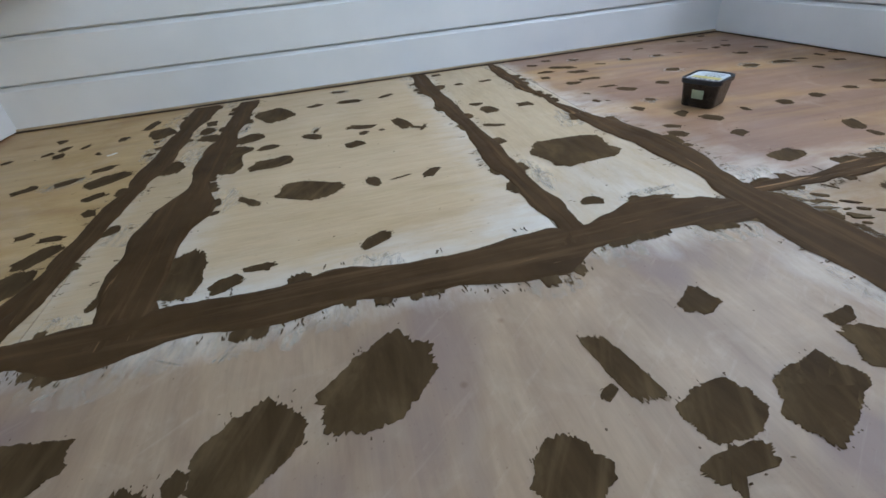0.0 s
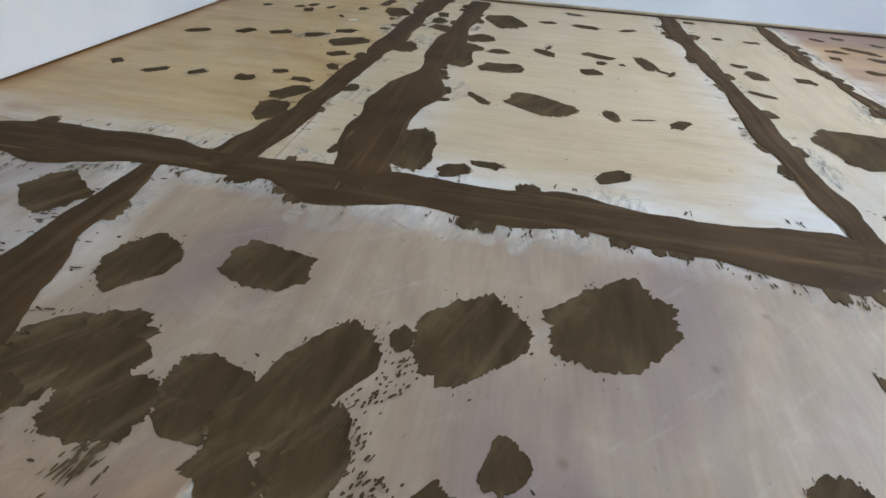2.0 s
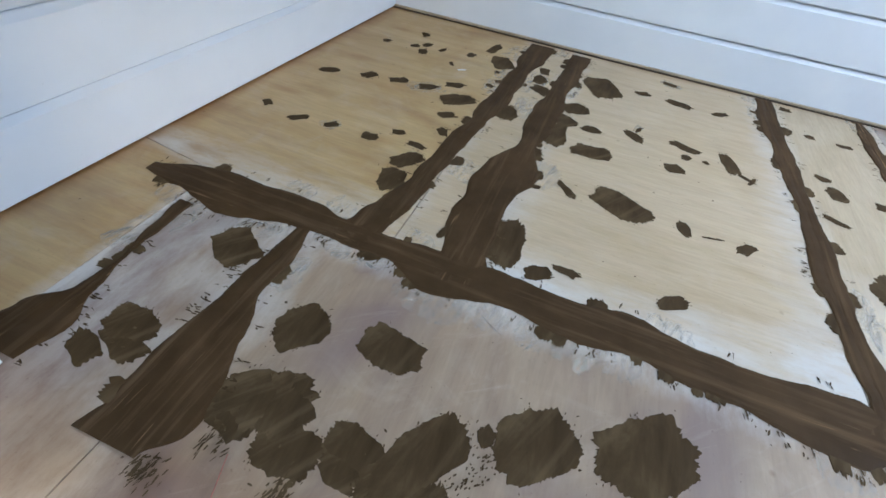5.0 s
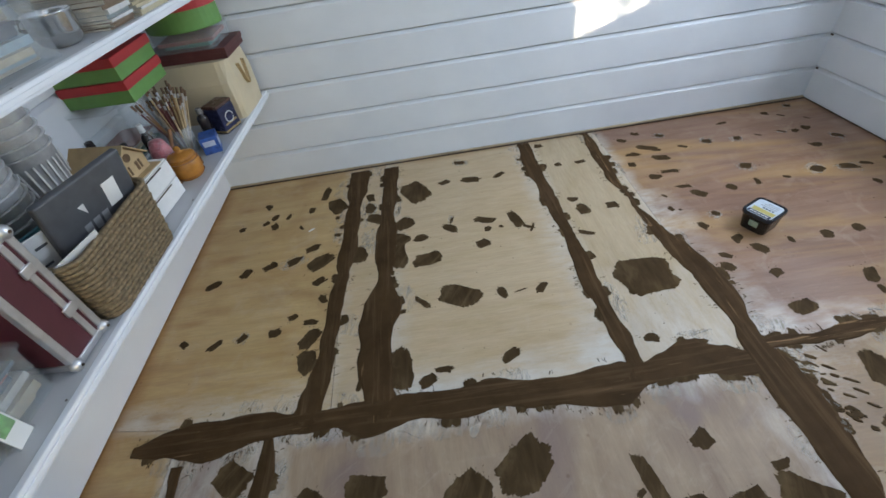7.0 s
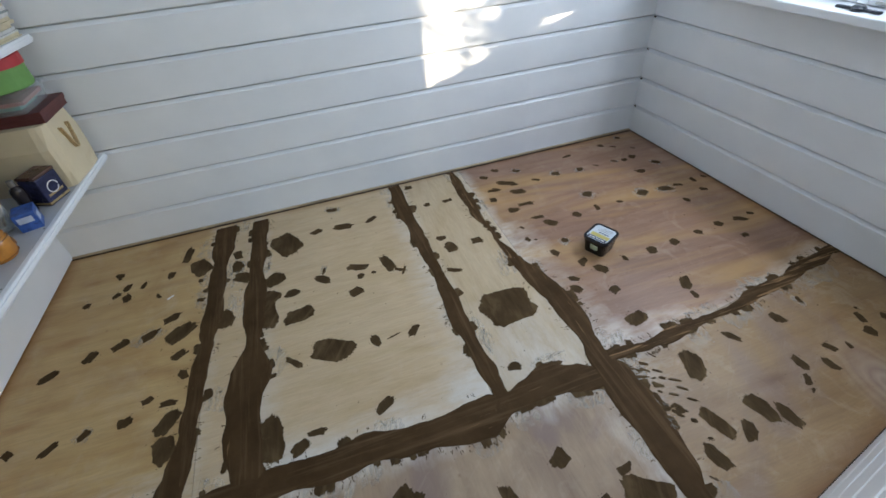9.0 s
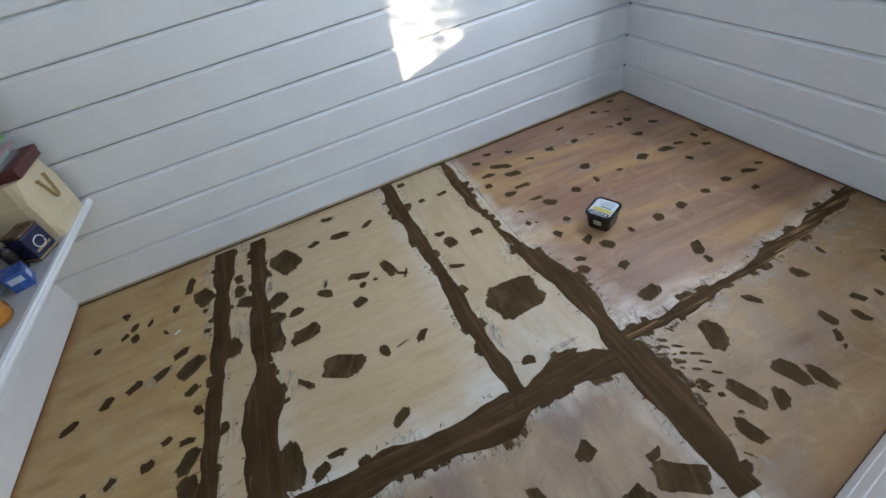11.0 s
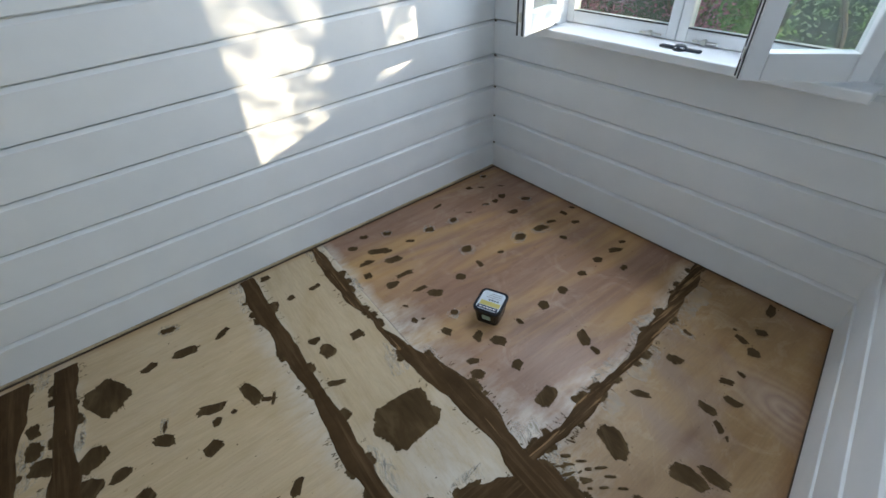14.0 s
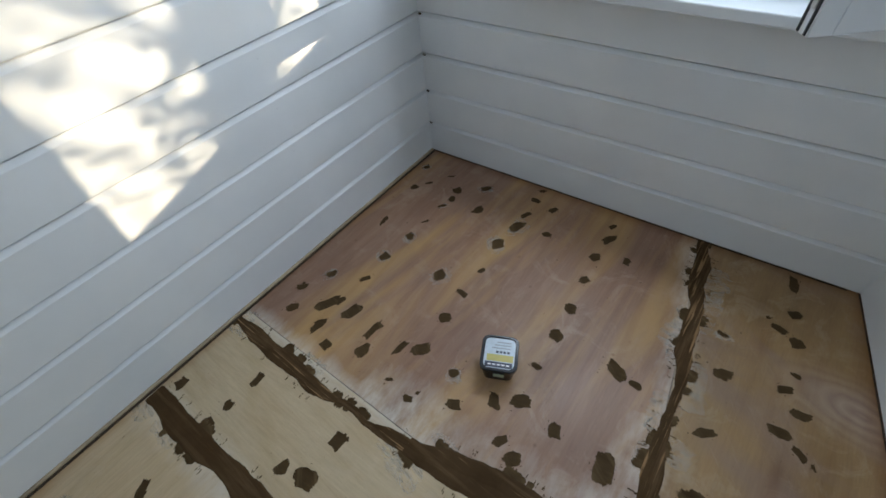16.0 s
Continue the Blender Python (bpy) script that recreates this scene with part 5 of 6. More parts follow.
def filler_patch(x, y, a, b, turn):
    """A dab of filler, a by b half-wide and turned, made of one or a few pulls of the trowel."""
    rng = RNG
    size = math.sqrt(a * b)
    turn += 180 * rng.randrange(2)
    bm = bmesh.new()
    top = rng.uniform(0.0007, 0.001)
    if size < 0.034:
        layers = [(0.0, 0.0, 1.0, 0.0)]
        if rng.random() < 0.45:
            layers.append((rng.uniform(-0.4, 0.4) * a, rng.uniform(-0.4, 0.4) * b, rng.uniform(0.45, 0.7), rng.uniform(-50, 50)))
        if rng.random() < 0.3:
            layers.append((rng.uniform(-0.9, 0.9) * a, rng.uniform(-0.9, 0.9) * b, rng.uniform(0.25, 0.4), rng.uniform(-60, 60)))
        for k, (ox, oy, grow, spin) in enumerate(layers):
            loop, seed = dab(a * grow, b * grow)
            cs, sn = math.cos(radians(spin)), math.sin(radians(spin))
            rim = [(ox + cs * p - sn * q, oy + sn * p + cs * q) for p, q in loop]
            high = top + 0.0002 * k
            mid = bm.verts.new((ox, oy, high + 0.0001))
            inner = [bm.verts.new((ox + (p - ox) * 0.95, oy + (q - oy) * 0.95, high)) for p, q in rim]
            outer = [bm.verts.new((p, q, 0.0005)) for p, q in rim]
            for i in range(len(rim)):
                j = (i + 1) % len(rim)
                bm.faces.new((mid, inner[i], inner[j]))
                bm.faces.new((inner[i], outer[i], outer[j], inner[j]))
    else:
        # brushed out along y: bristle marks where an edge faces that way
        loop, seed = dab(a, b)
        cs, sn = math.cos(radians(turn)), math.sin(radians(turn))
        rim = []
        for k, (p, q) in enumerate(loop):
            wx, wy = cs * p - sn * q, sn * p + cs * q
            facing = abs(wy) / math.hypot(wx, wy)
            wy *= 1 + facing * max(0.0, 0.4 + noise.noise((wx * 40, seed, 5))) * rng.uniform(-0.1, 0.09)
            rim.append((cs * wx + sn * wy, -sn * wx + cs * wy))
        mid = bm.verts.new((0, 0, top + 0.0001))
        inner = [bm.verts.new((p * 0.97, q * 0.97, top)) for p, q in rim]
        outer = [bm.verts.new((p, q, 0.0005)) for p, q in rim]
        for k in range(len(rim)):
            q = (k + 1) % len(rim)
            bm.faces.new((mid, inner[k], inner[q]))
            bm.faces.new((inner[k], outer[k], outer[q], inner[q]))
        # bristle flicks beyond the edge
        for k in range(14):
            p, q = rim[rng.randrange(len(rim))]
            wx, wy = cs * p - sn * q, sn * p + cs * q
            if abs(wy) > 0.45 * math.hypot(wx, wy):
                fleck(x + wx + rng.uniform(-0.002, 0.002), y + wy * rng.uniform(1.04, 1.2), rng.uniform(0.001, 0.003), rng.uniform(0.0006, 0.0013), 90 + rng.uniform(-12, 12))
    bm.transform(pose(0, 0, 0, 0, 0, turn))
    bmesh.ops.recalc_face_normals(bm, faces=bm.faces)
    ob = part("filler_patch", bm, FILLER, floor)
    ob.matrix_basis = pose(x, y, 0)
    # white rubbed margin round some of them
    if EDGE_RNG.random() < 0.16 and a < 0.04 and y > -1.35 + 0.3 * (x < 1.8):
        for k in range(2):
            stroke(HALO, x + EDGE_RNG.uniform(-0.35, 0.35) * a, y + EDGE_RNG.uniform(-0.35, 0.35) * a, a * EDGE_RNG.uniform(1.05, 1.35), b * EDGE_RNG.uniform(1.05, 1.4), turn + EDGE_RNG.uniform(-25, 25), 0.0006 - 0.00005 * k, 1.0, EDGE_RNG)
    # crumbs and flicks beside it
    for k in range(rng.randrange(0, 4)):
        an, far = rng.uniform(0, 6.28), rng.uniform(1.1, 1.5)
        c, s = math.cos(radians(turn)), math.sin(radians(turn))
        ux, uy = a * far * math.cos(an), b * far * math.sin(an)
        fleck(x + c * ux - s * uy, y + s * ux + c * uy, rng.uniform(0.001, 0.004), rng.uniform(0.0006, 0.0016), turn + rng.uniform(-30, 30))


def fleck(x, y, a, b, turn):
    """A crumb or dash of filler."""
    c, s = math.cos(radians(turn)), math.sin(radians(turn))
    v = []
    for k in range(6):
        th = math.pi * k / 3
        r = RNG.uniform(0.75, 1.2)
        px, py = a * r * math.cos(th), b * r * math.sin(th)
        v.append(FLECKS.verts.new((x + c * px - s * py, y + s * px + c * py, 0.0011 + 1e-7 * len(FLECKS.verts))))
    FLECKS.faces.new(v)


def filler_joint(along, rows, mat, torn=0.008, flecks=(0, 0)):
    """A band of filler over a joint. rows: place along it, then its two edges."""
    bm = bmesh.new()
    step = 0.005
    start, end = rows[0][0], rows[-1][0]
    n = int(abs(end - start) / step)
    seed = RNG.uniform(0, 50)
    prev = None
    for k in range(n + 1):
        p = start + (end - start) * k / n
        lo = hi = None
        for (pa, la, ha), (pb, lb, hb) in zip(rows, rows[1:]):
            if min(pa, pb) - 1e-6 <= p <= max(pa, pb) + 1e-6:
                f = (p - pa) / (pb - pa)
                f = f * f * (3 - 2 * f)
                lo, hi = la + (lb - la) * f, ha + (hb - ha) * f
        lo -= torn * (1.5 * noise.noise((p * 9, seed, 0)) + 0.45 * noise.noise((p * 28, seed, 4)) + RNG.uniform(-0.09, 0.09))
        hi += torn * (1.5 * noise.noise((p * 9, seed, 9)) + 0.45 * noise.noise((p * 28, seed, 13)) + RNG.uniform(-0.09, 0.09))
        h = 0.0030 + 0.0004 * noise.noise((p * 20, seed, 2))
        row = []
        w = hi - lo
        for q, z in ((lo, 0.0007), (lo + 0.08 * w, h - 0.0006), (lo + 0.3 * w, h), (lo + 0.48 * w, h - 0.0008), (lo + 0.55 * w, h - 0.0003), (lo + 0.8 * w, h), (hi - 0.07 * w, h - 0.0006), (hi, 0.0007)):
            row.append(bm.verts.new((p, q, z) if along == "x" else (q, p, z)))
        if prev:
            for i in range(7):
                bm.faces.new((prev[i], prev[i + 1], row[i + 1], row[i]))
        prev = row
        if k % 5 == 2:
            for edge, rate, sign in ((lo, flecks[0], -1), (hi, flecks[1], 1)):
                r = EDGE_RNG
                out = (90 if along == "x" else 0) + (180 if sign < 0 else 0) + r.uniform(-18, 18)
                if r.random() < rate * 0.5 + 0.02:
                    far, wide = r.uniform(0.007, 0.016), r.uniform(0.008, 0.024)
                    off = edge + sign * far * r.uniform(0.0, 0.45)
                    stroke(COMB, *((p, off) if along == "x" else (off, p)), far, wide, out, 0.0012 + 0.00001 * (k % 17), 1.3, r)
                if r.random() < 0.03 + rate * 0.22:
                    far, wide = r.uniform(0.016, 0.042), r.uniform(0.03, 0.07)
                    off = edge + sign * far * 0.45
                    stroke(HALO, *((p, off) if along == "x" else (off, p)), far, wide, out, 0.0006 - 0.000004 * (k % 23), 0.8, r)
        for edge, rate, sign in ((lo, flecks[0], -1), (hi, flecks[1], 1)):
            if RNG.random() < rate * (0.35 + 1.3 * max(0, noise.noise((p * 7, seed, 30)))):
                for q in range(3):
                    off = edge + sign * RNG.uniform(0.001, 0.022)
                    at = p + RNG.uniform(-0.004, 0.004)
                    fx, fy = (at, off) if along == "x" else (off, at)
                    fleck(fx, fy, RNG.uniform(0.002, 0.007), RNG.uniform(0.0008, 0.0018), (90 if along == "x" else 0) + RNG.uniform(-25, 25))
    bmesh.ops.recalc_face_normals(bm, faces=bm.faces)
    return part("filler_joint", bm, mat, floor, "long band of dark brown filler over a joint")


filler_joint("x", [(0.127, -1.311, -1.280), (0.210, -1.326, -1.249), (0.355, -1.358, -1.236), (0.490, -1.321, -1.234), (0.579, -1.314, -1.255), (0.695, -1.319, -1.257), (0.789, -1.359, -1.248), (0.941, -1.327, -1.243), (1.024, -1.343, -1.257), (1.148, -1.338, -1.241), (1.275, -1.347, -1.269), (1.499, -1.382, -1.254), (1.569, -1.330, -1.261), (1.634, -1.323, -1.239), (1.722, -1.333, -1.217), (1.817, -1.349, -1.250), (1.863, -1.353, -1.276)], BAND_X, 0.009, (0.5, 0.12))
filler_joint("y", [(-0.024, 0.676, 0.769), (-0.143, 0.670, 0.767), (-0.362, 0.673, 0.738), (-0.556, 0.665, 0.734), (-0.657, 0.652, 0.720), (-0.721, 0.667, 0.708), (-0.822, 0.641, 0.706), (-0.938, 0.634, 0.689), (-1.045, 0.630, 0.685), (-1.156, 0.606, 0.674), (-1.235, 0.583, 0.665), (-1.310, 0.545, 0.655)], BAND_Y, 0.009, (0.15, 0.15))
filler_joint("y", [(-0.032, 0.842, 0.917), (-0.204, 0.835, 0.903), (-0.436, 0.828, 0.886), (-0.553, 0.808, 0.889), (-0.677, 0.800, 0.893), (-0.761, 0.815, 0.870), (-0.902, 0.773, 0.901), (-1.010, 0.756, 0.874), (-1.111, 0.756, 0.869), (-1.220, 0.771, 0.860), (-1.255, 0.774, 0.872), (-1.320, 0.780, 0.890)], BAND_Y, 0.009, (0.1, 0.25))
filler_joint("y", [(-0.007, 1.504, 1.563), (-0.164, 1.490, 1.561), (-0.333, 1.507, 1.561), (-0.502, 1.509, 1.569), (-0.598, 1.517, 1.572), (-0.678, 1.523, 1.563), (-0.797, 1.512, 1.576), (-0.936, 1.512, 1.578), (-1.060, 1.521, 1.570), (-1.191, 1.534, 1.578), (-1.265, 1.533, 1.583), (-1.310, 1.518, 1.575)], BAND_Y, 0.009, (0.2, 0.15))
filler_joint("y", [(0.016, 1.826, 1.860), (-0.225, 1.811, 1.860), (-0.408, 1.816, 1.853), (-0.588, 1.835, 1.857), (-0.726, 1.840, 1.868)], BAND_SCRAPED, 0.009, (0.1, 0.2))
filler_joint("y", [(-0.726, 1.834, 1.880), (-0.850, 1.839, 1.930), (-0.988, 1.867, 1.959), (-1.094, 1.872, 1.958), (-1.191, 1.876, 1.938), (-1.248, 1.863, 1.935), (-1.338, 1.853, 1.963), (-1.435, 1.850, 1.974), (-1.517, 1.858, 1.961), (-1.616, 1.856, 1.947), (-1.682, 1.864, 1.920), (-1.727, 1.859, 1.927)], BAND_Y, 0.008, (0.1, 0.3))
filler_joint("x", [(1.931, -1.291, -1.250), (2.088, -1.285, -1.249), (2.151, -1.296, -1.242), (2.271, -1.272, -1.229), (2.410, -1.266, -1.229), (2.540, -1.246, -1.209), (2.684, -1.230, -1.180), (2.844, -1.197, -1.149), (3.024, -1.165, -1.123)], BAND_THIN, 0.011, (0.35, 0.35))
filler_joint("y", [(-1.357, 0.254, 0.289), (-1.450, 0.272, 0.292), (-1.526, 0.290, 0.298), (-1.597, 0.280, 0.313), (-1.657, 0.238, 0.341), (-1.726, 0.206, 0.319)], BAND_Y, 0.009, (0.1, 0.3))
filler_joint("y", [(-1.320, 0.499, 0.532), (-1.410, 0.501, 0.548), (-1.481, 0.494, 0.541), (-1.569, 0.488, 0.576), (-1.642, 0.481, 0.596), (-1.695, 0.476, 0.607), (-1.718, 0.485, 0.604), (-1.762, 0.475, 0.572)], BAND_Y, 0.009, (0.2, 0.2))
filler_patch(0.306, -0.202, 0.024, 0.018, 116)
filler_patch(0.352, -0.292, 0.022, 0.015, 68)
filler_patch(0.415, -0.304, 0.023, 0.012, 71)
filler_patch(0.516, -0.283, 0.022, 0.016, 79)
filler_patch(0.318, -0.327, 0.020, 0.014, 57)
filler_patch(0.362, -0.360, 0.025, 0.018, 105)
filler_patch(0.215, -0.344, 0.018, 0.016, 71)
filler_patch(0.484, -0.397, 0.019, 0.008, 121)
filler_patch(0.572, -0.173, 0.057, 0.020, 80)
filler_patch(0.633, -0.278, 0.060, 0.041, 115)
filler_patch(0.639, -0.367, 0.014, 0.010, 99)
filler_patch(0.647, -0.484, 0.015, 0.014, 168)
filler_patch(0.179, -0.671, 0.033, 0.020, 39)
filler_patch(0.297, -0.634, 0.029, 0.023, 62)
filler_patch(0.387, -0.614, 0.038, 0.022, 33)
filler_patch(0.483, -0.605, 0.039, 0.022, 31)
filler_patch(0.548, -0.545, 0.035, 0.020, 19)
filler_patch(0.590, -0.634, 0.060, 0.036, 34)
filler_patch(0.595, -0.737, 0.031, 0.018, 29)
filler_patch(0.620, -0.830, 0.023, 0.019, 105)
filler_patch(0.154, -0.940, 0.020, 0.014, 135)
filler_patch(0.266, -0.964, 0.030, 0.014, 37)
filler_patch(0.357, -0.950, 0.022, 0.015, 48)
filler_patch(0.467, -0.950, 0.024, 0.018, 22)
filler_patch(0.522, -0.893, 0.023, 0.014, 17)
filler_patch(0.585, -0.926, 0.027, 0.016, 2)
filler_patch(0.595, -0.994, 0.047, 0.028, 51)
filler_patch(0.596, -1.085, 0.048, 0.034, 113)
filler_patch(0.780, -0.257, 0.033, 0.020, 95)
filler_patch(0.780, -0.335, 0.037, 0.025, 88)
filler_patch(0.806, -0.416, 0.045, 0.030, 145)
filler_patch(0.746, -0.626, 0.052, 0.034, 86)
filler_patch(0.702, -0.939, 0.024, 0.017, 79)
filler_patch(0.985, -0.266, 0.084, 0.064, 113)
filler_patch(0.926, -0.477, 0.041, 0.038, 26)
filler_patch(0.908, -0.576, 0.037, 0.036, 151)
filler_patch(0.899, -0.666, 0.069, 0.035, 96)
filler_patch(0.884, -1.162, 0.077, 0.046, 87)
filler_patch(1.206, -0.083, 0.028, 0.017, 165)
filler_patch(1.239, -0.239, 0.045, 0.022, 170)
filler_patch(1.118, -0.230, 0.030, 0.019, 23)
filler_patch(1.368, -0.238, 0.041, 0.015, 32)
filler_patch(1.108, -0.551, 0.044, 0.019, 132)
filler_patch(1.121, -0.505, 0.024, 0.006, 66)
filler_patch(1.255, -0.535, 0.046, 0.020, 157)
filler_patch(1.255, -0.590, 0.020, 0.016, 85)
filler_patch(1.310, -0.590, 0.010, 0.010, 112)
filler_patch(1.374, -0.562, 0.057, 0.023, 105)
filler_patch(1.415, -0.618, 0.028, 0.010, 146)
filler_patch(1.425, -0.626, 0.026, 0.006, 62)
filler_patch(0.989, -0.583, 0.033, 0.021, 11)
filler_patch(1.224, -0.670, 0.033, 0.024, 10)
filler_patch(1.008, -0.709, 0.063, 0.038, 3)
filler_patch(1.102, -0.911, 0.078, 0.046, 159)
filler_patch(0.972, -0.916, 0.038, 0.014, 134)
filler_patch(1.245, -0.926, 0.029, 0.016, 108)
filler_patch(1.309, -0.931, 0.025, 0.003, 12)
filler_patch(1.382, -0.931, 0.030, 0.016, 51)
filler_patch(1.223, -1.175, 0.032, 0.017, 32)
filler_patch(0.967, -1.216, 0.033, 0.021, 28)
filler_patch(1.020, -1.187, 0.028, 0.012, 172)
filler_patch(1.599, -0.047, 0.024, 0.022, 76)
filler_patch(1.580, -0.227, 0.019, 0.014, 73)
filler_patch(1.643, -0.230, 0.022, 0.017, 0)
filler_patch(1.744, -0.235, 0.027, 0.016, 7)
filler_patch(1.627, -0.493, 0.022, 0.020, 3)
filler_patch(1.643, -0.567, 0.038, 0.028, 103)
filler_patch(1.757, -0.567, 0.031, 0.023, 1)
filler_patch(1.610, -0.702, 0.040, 0.015, 150)
filler_patch(1.727, -0.953, 0.103, 0.083, 180)
filler_patch(1.637, -1.189, 0.028, 0.018, 161)
filler_patch(2.818, -0.041, 0.015, 0.012, 146)
filler_patch(2.823, -0.173, 0.019, 0.005, 124)
filler_patch(2.739, -0.118, 0.020, 0.007, 134)
filler_patch(2.685, -0.081, 0.018, 0.014, 160)
filler_patch(2.654, -0.250, 0.021, 0.007, 142)
filler_patch(2.708, -0.259, 0.020, 0.017, 3)
filler_patch(2.763, -0.249, 0.021, 0.019, 149)
filler_patch(2.836, -0.344, 0.025, 0.015, 138)
filler_patch(2.879, -0.550, 0.022, 0.016, 107)
filler_patch(2.944, -0.546, 0.017, 0.010, 134)
filler_patch(2.712, -0.385, 0.027, 0.021, 172)
filler_patch(2.548, -0.248, 0.019, 0.006, 143)
filler_patch(2.464, -0.105, 0.028, 0.011, 5)
filler_patch(2.453, -0.247, 0.023, 0.016, 2)
filler_patch(2.325, -0.233, 0.023, 0.021, 148)
filler_patch(2.157, -0.128, 0.021, 0.017, 149)
filler_patch(2.209, -0.244, 0.024, 0.011, 148)
filler_patch(2.059, -0.079, 0.022, 0.015, 143)
filler_patch(1.978, -0.119, 0.024, 0.015, 143)
filler_patch(2.058, -0.209, 0.050, 0.021, 157)
filler_patch(2.091, -0.238, 0.023, 0.013, 165)
filler_patch(2.082, -0.303, 0.037, 0.022, 167)
filler_patch(1.981, -0.247, 0.038, 0.016, 172)
filler_patch(2.069, -0.409, 0.042, 0.014, 179)
filler_patch(1.858, -0.234, 0.027, 0.023, 162)
filler_patch(1.946, -0.320, 0.021, 0.019, 169)
filler_patch(1.997, -0.432, 0.029, 0.020, 156)
filler_patch(2.071, -0.524, 0.035, 0.011, 173)
filler_patch(2.104, -0.581, 0.034, 0.020, 147)
filler_patch(2.236, -0.575, 0.023, 0.020, 123)
filler_patch(2.365, -0.455, 0.028, 0.021, 158)
filler_patch(2.466, -0.566, 0.016, 0.010, 153)
filler_patch(2.347, -0.566, 0.022, 0.012, 84)
filler_patch(2.598, -0.547, 0.032, 0.025, 28)
filler_patch(2.716, -0.561, 0.039, 0.020, 165)
filler_patch(2.787, -0.556, 0.030, 0.011, 164)
filler_patch(2.737, -0.672, 0.018, 0.014, 130)
filler_patch(2.866, -0.632, 0.023, 0.014, 158)
filler_patch(2.840, -0.870, 0.038, 0.016, 160)
filler_patch(2.734, -0.863, 0.021, 0.017, 170)
filler_patch(2.619, -0.875, 0.024, 0.016, 143)
filler_patch(2.491, -0.887, 0.023, 0.021, 19)
filler_patch(2.378, -0.895, 0.025, 0.022, 178)
filler_patch(2.771, -0.960, 0.018, 0.013, 5)
filler_patch(2.903, -0.856, 0.018, 0.010, 153)
filler_patch(2.254, -0.897, 0.018, 0.010, 93)
filler_patch(2.096, -0.711, 0.018, 0.017, 109)
filler_patch(1.975, -0.566, 0.016, 0.007, 122)
filler_patch(1.961, -0.647, 0.018, 0.012, 109)
filler_patch(1.990, -0.660, 0.008, 0.006, 161)
filler_patch(2.022, -0.764, 0.022, 0.018, 120)
filler_patch(2.092, -0.851, 0.028, 0.021, 34)
filler_patch(2.136, -0.913, 0.030, 0.023, 129)
filler_patch(2.014, -0.923, 0.024, 0.015, 135)
filler_patch(1.991, -0.970, 0.023, 0.020, 125)
filler_patch(2.117, -1.024, 0.024, 0.020, 21)
filler_patch(2.371, -1.091, 0.042, 0.019, 64)
filler_patch(2.359, -1.147, 0.022, 0.012, 80)
filler_patch(2.107, -1.166, 0.045, 0.028, 16)
filler_patch(2.968, -1.429, 0.045, 0.015, 16)
filler_patch(2.844, -1.453, 0.019, 0.016, 126)
filler_patch(2.765, -1.426, 0.028, 0.013, 83)
filler_patch(2.741, -1.476, 0.022, 0.020, 23)
filler_patch(2.631, -1.493, 0.015, 0.008, 73)
filler_patch(2.572, -1.479, 0.025, 0.013, 119)
filler_patch(2.518, -1.525, 0.029, 0.016, 94)
filler_patch(2.441, -1.486, 0.031, 0.015, 96)
filler_patch(2.410, -1.540, 0.022, 0.012, 55)
filler_patch(2.395, -1.570, 0.010, 0.004, 32)
filler_patch(2.656, -1.298, 0.019, 0.009, 79)
filler_patch(2.526, -1.331, 0.033, 0.016, 110)
filler_patch(2.335, -1.338, 0.032, 0.015, 120)
filler_patch(2.791, -1.391, 0.006, 0.006, 137)
filler_patch(2.146, -1.383, 0.054, 0.033, 71)
filler_patch(2.218, -1.562, 0.048, 0.029, 106)
filler_patch(2.267, -1.598, 0.043, 0.020, 97)
filler_patch(2.075, -1.554, 0.052, 0.023, 107)
filler_patch(2.136, -1.599, 0.035, 0.020, 57)
filler_patch(2.004, -1.628, 0.044, 0.022, 103)
filler_patch(1.957, -1.666, 0.013, 0.003, 127)
filler_patch(2.026, -1.582, 0.009, 0.005, 168)
filler_patch(1.765, -1.572, 0.025, 0.013, 6)
filler_patch(1.787, -1.639, 0.069, 0.040, 150)
filler_patch(1.653, -1.644, 0.057, 0.037, 15)
filler_patch(1.624, -1.488, 0.035, 0.026, 34)
filler_patch(1.467, -1.555, 0.058, 0.020, 102)
filler_patch(1.435, -1.586, 0.013, 0.007, 28)
filler_patch(1.533, -1.640, 0.047, 0.033, 11)
filler_patch(1.508, -1.692, 0.052, 0.015, 4)
filler_patch(1.638, -1.660, 0.060, 0.033, 30)
filler_patch(1.352, -1.658, 0.040, 0.036, 42)
filler_patch(0.646, -1.511, 0.047, 0.041, 51)
filler_patch(0.791, -1.487, 0.053, 0.039, 169)
filler_patch(0.440, -1.413, 0.057, 0.041, 144)
filler_patch(0.812, -1.646, 0.044, 0.031, 174)
filler_patch(0.737, -1.681, 0.048, 0.037, 6)
filler_patch(0.898, -1.621, 0.080, 0.037, 57)
filler_patch(0.872, -1.715, 0.042, 0.022, 151)
filler_patch(0.930, -1.684, 0.049, 0.026, 89)
filler_patch(0.972, -1.558, 0.019, 0.012, 107)
filler_patch(1.041, -1.537, 0.063, 0.051, 34)
filler_patch(1.187, -1.489, 0.081, 0.058, 33)
filler_patch(0.665, -1.634, 0.067, 0.049, 22)
filler_patch(0.672, -1.322, 0.018, 0.010, 33)
filler_patch(1.085, -1.664, 0.027, 0.021, 69)
filler_patch(1.020, -1.711, 0.034, 0.021, 36)
filler_patch(0.414, -1.616, 0.050, 0.031, 170)
filler_patch(0.384, -1.673, 0.036, 0.024, 152)
filler_patch(0.691, -1.630, 0.052, 0.042, 154)
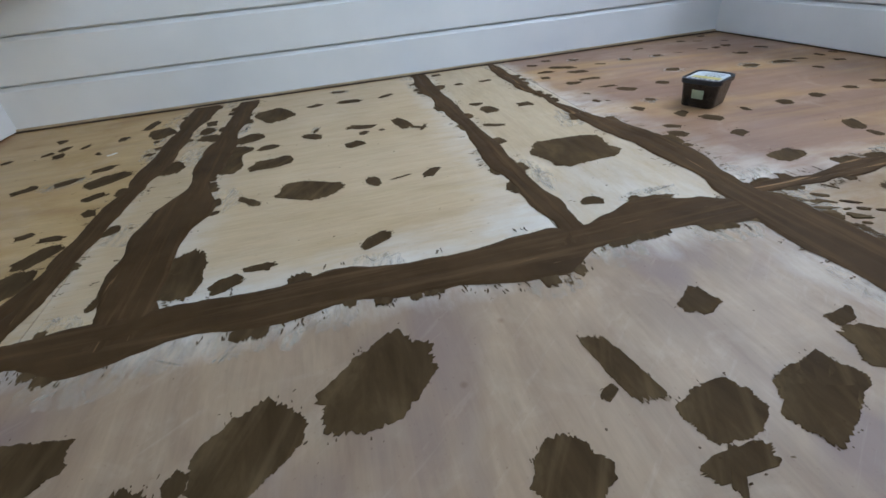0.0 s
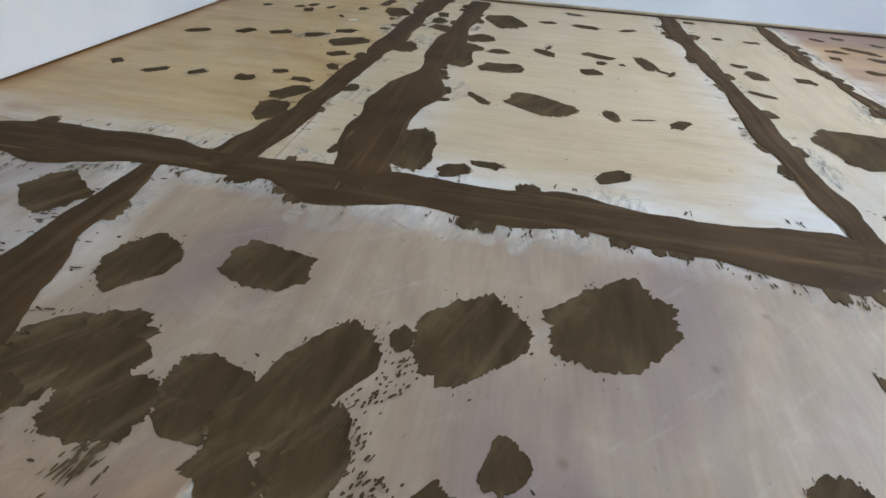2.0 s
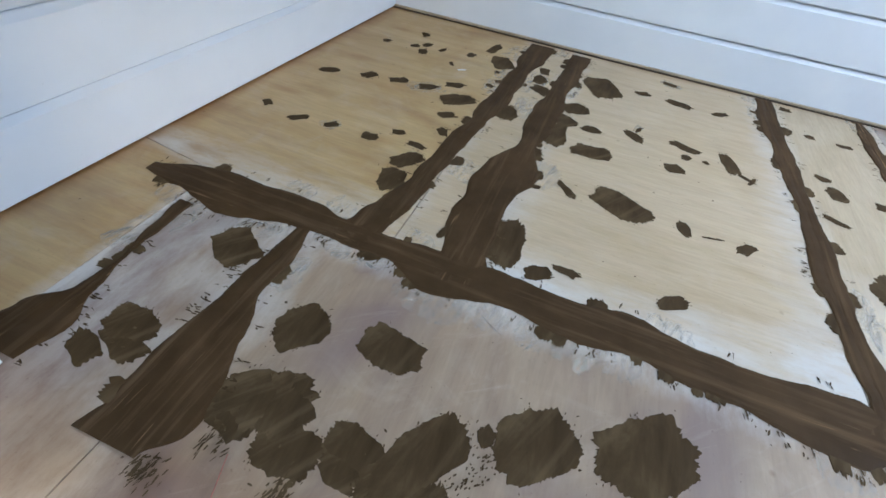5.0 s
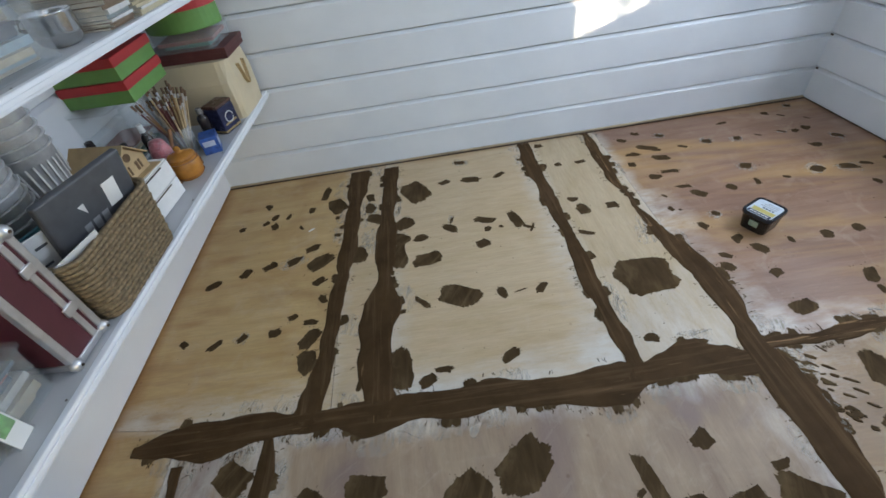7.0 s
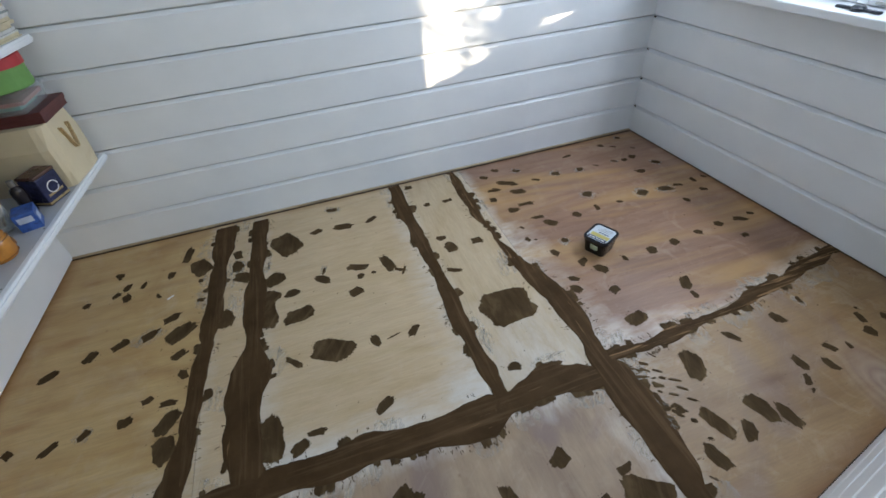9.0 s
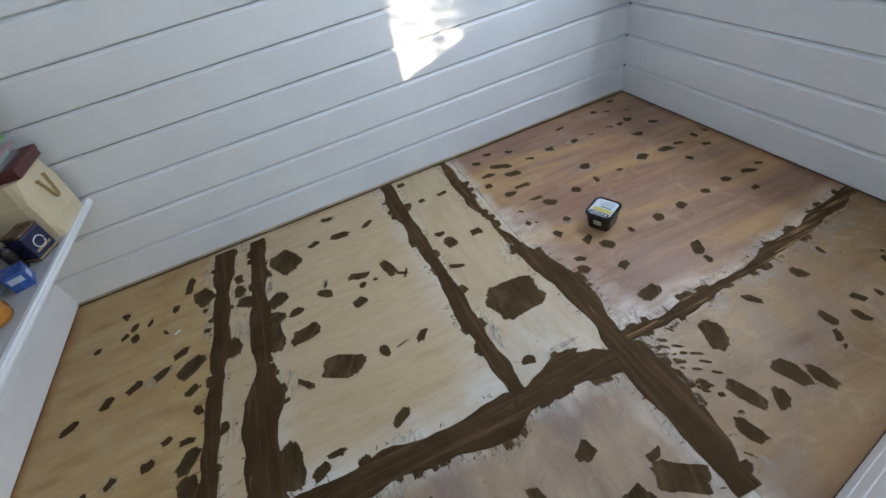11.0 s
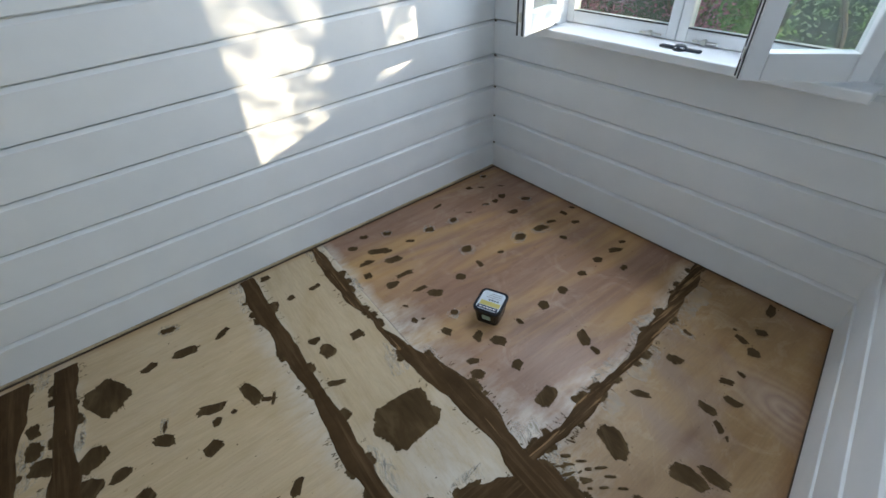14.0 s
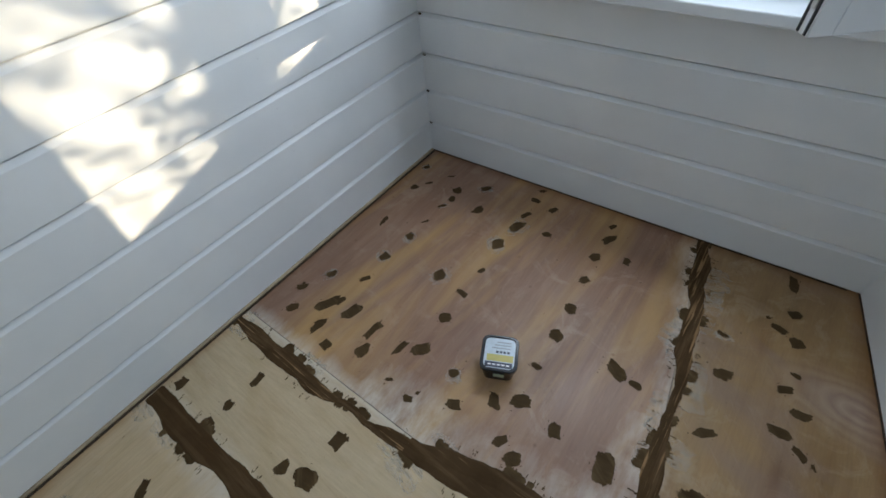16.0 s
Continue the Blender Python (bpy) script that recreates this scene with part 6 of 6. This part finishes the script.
filler_patch(0.874, -1.659, 0.050, 0.035, 28)
filler_patch(0.808, -1.672, 0.042, 0.023, 168)
filler_patch(0.915, -1.687, 0.034, 0.029, 36)
filler_patch(0.642, -1.674, 0.039, 0.027, 158)
filler_patch(0.429, -1.644, 0.046, 0.025, 156)
filler_patch(0.702, -1.856, 0.031, 0.007, 165)

# dry-brushed filler beside the crossing of the joints
for k in range(60):
    px, py = 1.93 + EDGE_RNG.uniform(0.0, 0.045) * (1 + k % 3), -1.28 - 0.004 * k + EDGE_RNG.uniform(-0.02, 0.02)
    stroke(HALO if k % 3 == 0 else COMB, px, py, EDGE_RNG.uniform(0.006, 0.018), EDGE_RNG.uniform(0.002, 0.006), -35 + EDGE_RNG.uniform(-25, 25), 0.0013 + 0.00002 * k, 1.5, EDGE_RNG)
# dry-brushed specks, dried smears and a pencil line on the sanded sheet
for k in range(170):
    u = EDGE_RNG.random()
    px, py = 0.965 + 0.02 * math.sin(9 * u) + EDGE_RNG.gauss(0, 0.011), -1.575 - 0.15 * u
    fleck(px, py, EDGE_RNG.uniform(0.001, 0.004), EDGE_RNG.uniform(0.0006, 0.0016), 60 + EDGE_RNG.uniform(-25, 25))
for cx, cy, n in ((0.756, -1.723, 60), (0.594, -1.765, 70), (0.645, -1.708, 30)):
    for k in range(n):
        fleck(cx + EDGE_RNG.gauss(0, 0.011), cy + EDGE_RNG.gauss(0, 0.011), EDGE_RNG.uniform(0.002, 0.008), EDGE_RNG.uniform(0.0006, 0.0016), 75 + EDGE_RNG.uniform(-20, 20))
for cx, cy, r in ((0.862, -1.742, 0.024), (1.082, -1.381, 0.016)):
    for k in range(3):
        stroke(HALO, cx + EDGE_RNG.uniform(-0.3, 0.3) * r, cy + EDGE_RNG.uniform(-0.3, 0.3) * r, r, r * 0.7, 70 + EDGE_RNG.uniform(-25, 25), 0.00062 + 0.00003 * k, 0.8, EDGE_RNG)
line_red = plain("red_pencil", (0.42, 0.12, 0.09), 0.7, vary=0.3, scale=200)
part("pencil_line", tube([(0.672, -1.713, 0.0003), (0.691, -1.77, 0.0003), (0.703, -1.805, 0.0003), (0.716, -1.836, 0.0003)], 0.0006, 5), line_red, floor, "thin faded red pencil line")
# crumbs and ticks over the whole floor
for k in range(220):
    size = EDGE_RNG.choice((0.0009, 0.0013, 0.0018, 0.003))
    fleck(EDGE_RNG.uniform(0.1, 2.95), EDGE_RNG.uniform(-1.75, -0.04), size, size * EDGE_RNG.uniform(0.25, 0.9), EDGE_RNG.uniform(0, 180))
for extra, mat, name in ((HALO, SCRAPED, "scraped_margin"), (COMB, FILLER, "combed_filler")):
    bmesh.ops.recalc_face_normals(extra, faces=extra.faces)
    part(name, extra, mat, floor)["kind"] = "stuff"
part("white_scuff", cuboid(-0.014, 0.014, -0.004, 0.004, 0.0, 0.0011, bevel=0.001), PAPER, floor, "white paint scuff").matrix_basis = pose(0.530, -0.422, 0, 0, 0, 35)
part("filler_crumbs", FLECKS, FILLER, floor)["kind"] = "stuff"

# ---- cladding boards, course by course ----
for wall, m, spans in WALLS:
    meshes = {}
    k = 0
    while k * PITCH < TOP - 0.01:
        for u0, u1 in spans(k * PITCH, (k + 1) * PITCH):
            key = round(u1 - u0, 4)
            if key not in meshes:
                meshes[key] = board_mesh(u1 - u0)
            ob = new("cladding_board", meshes[key])
            ob.parent = wall
            ob.matrix_basis = m @ pose(u0, 0, 0.004 + k * PITCH)
        k += 1
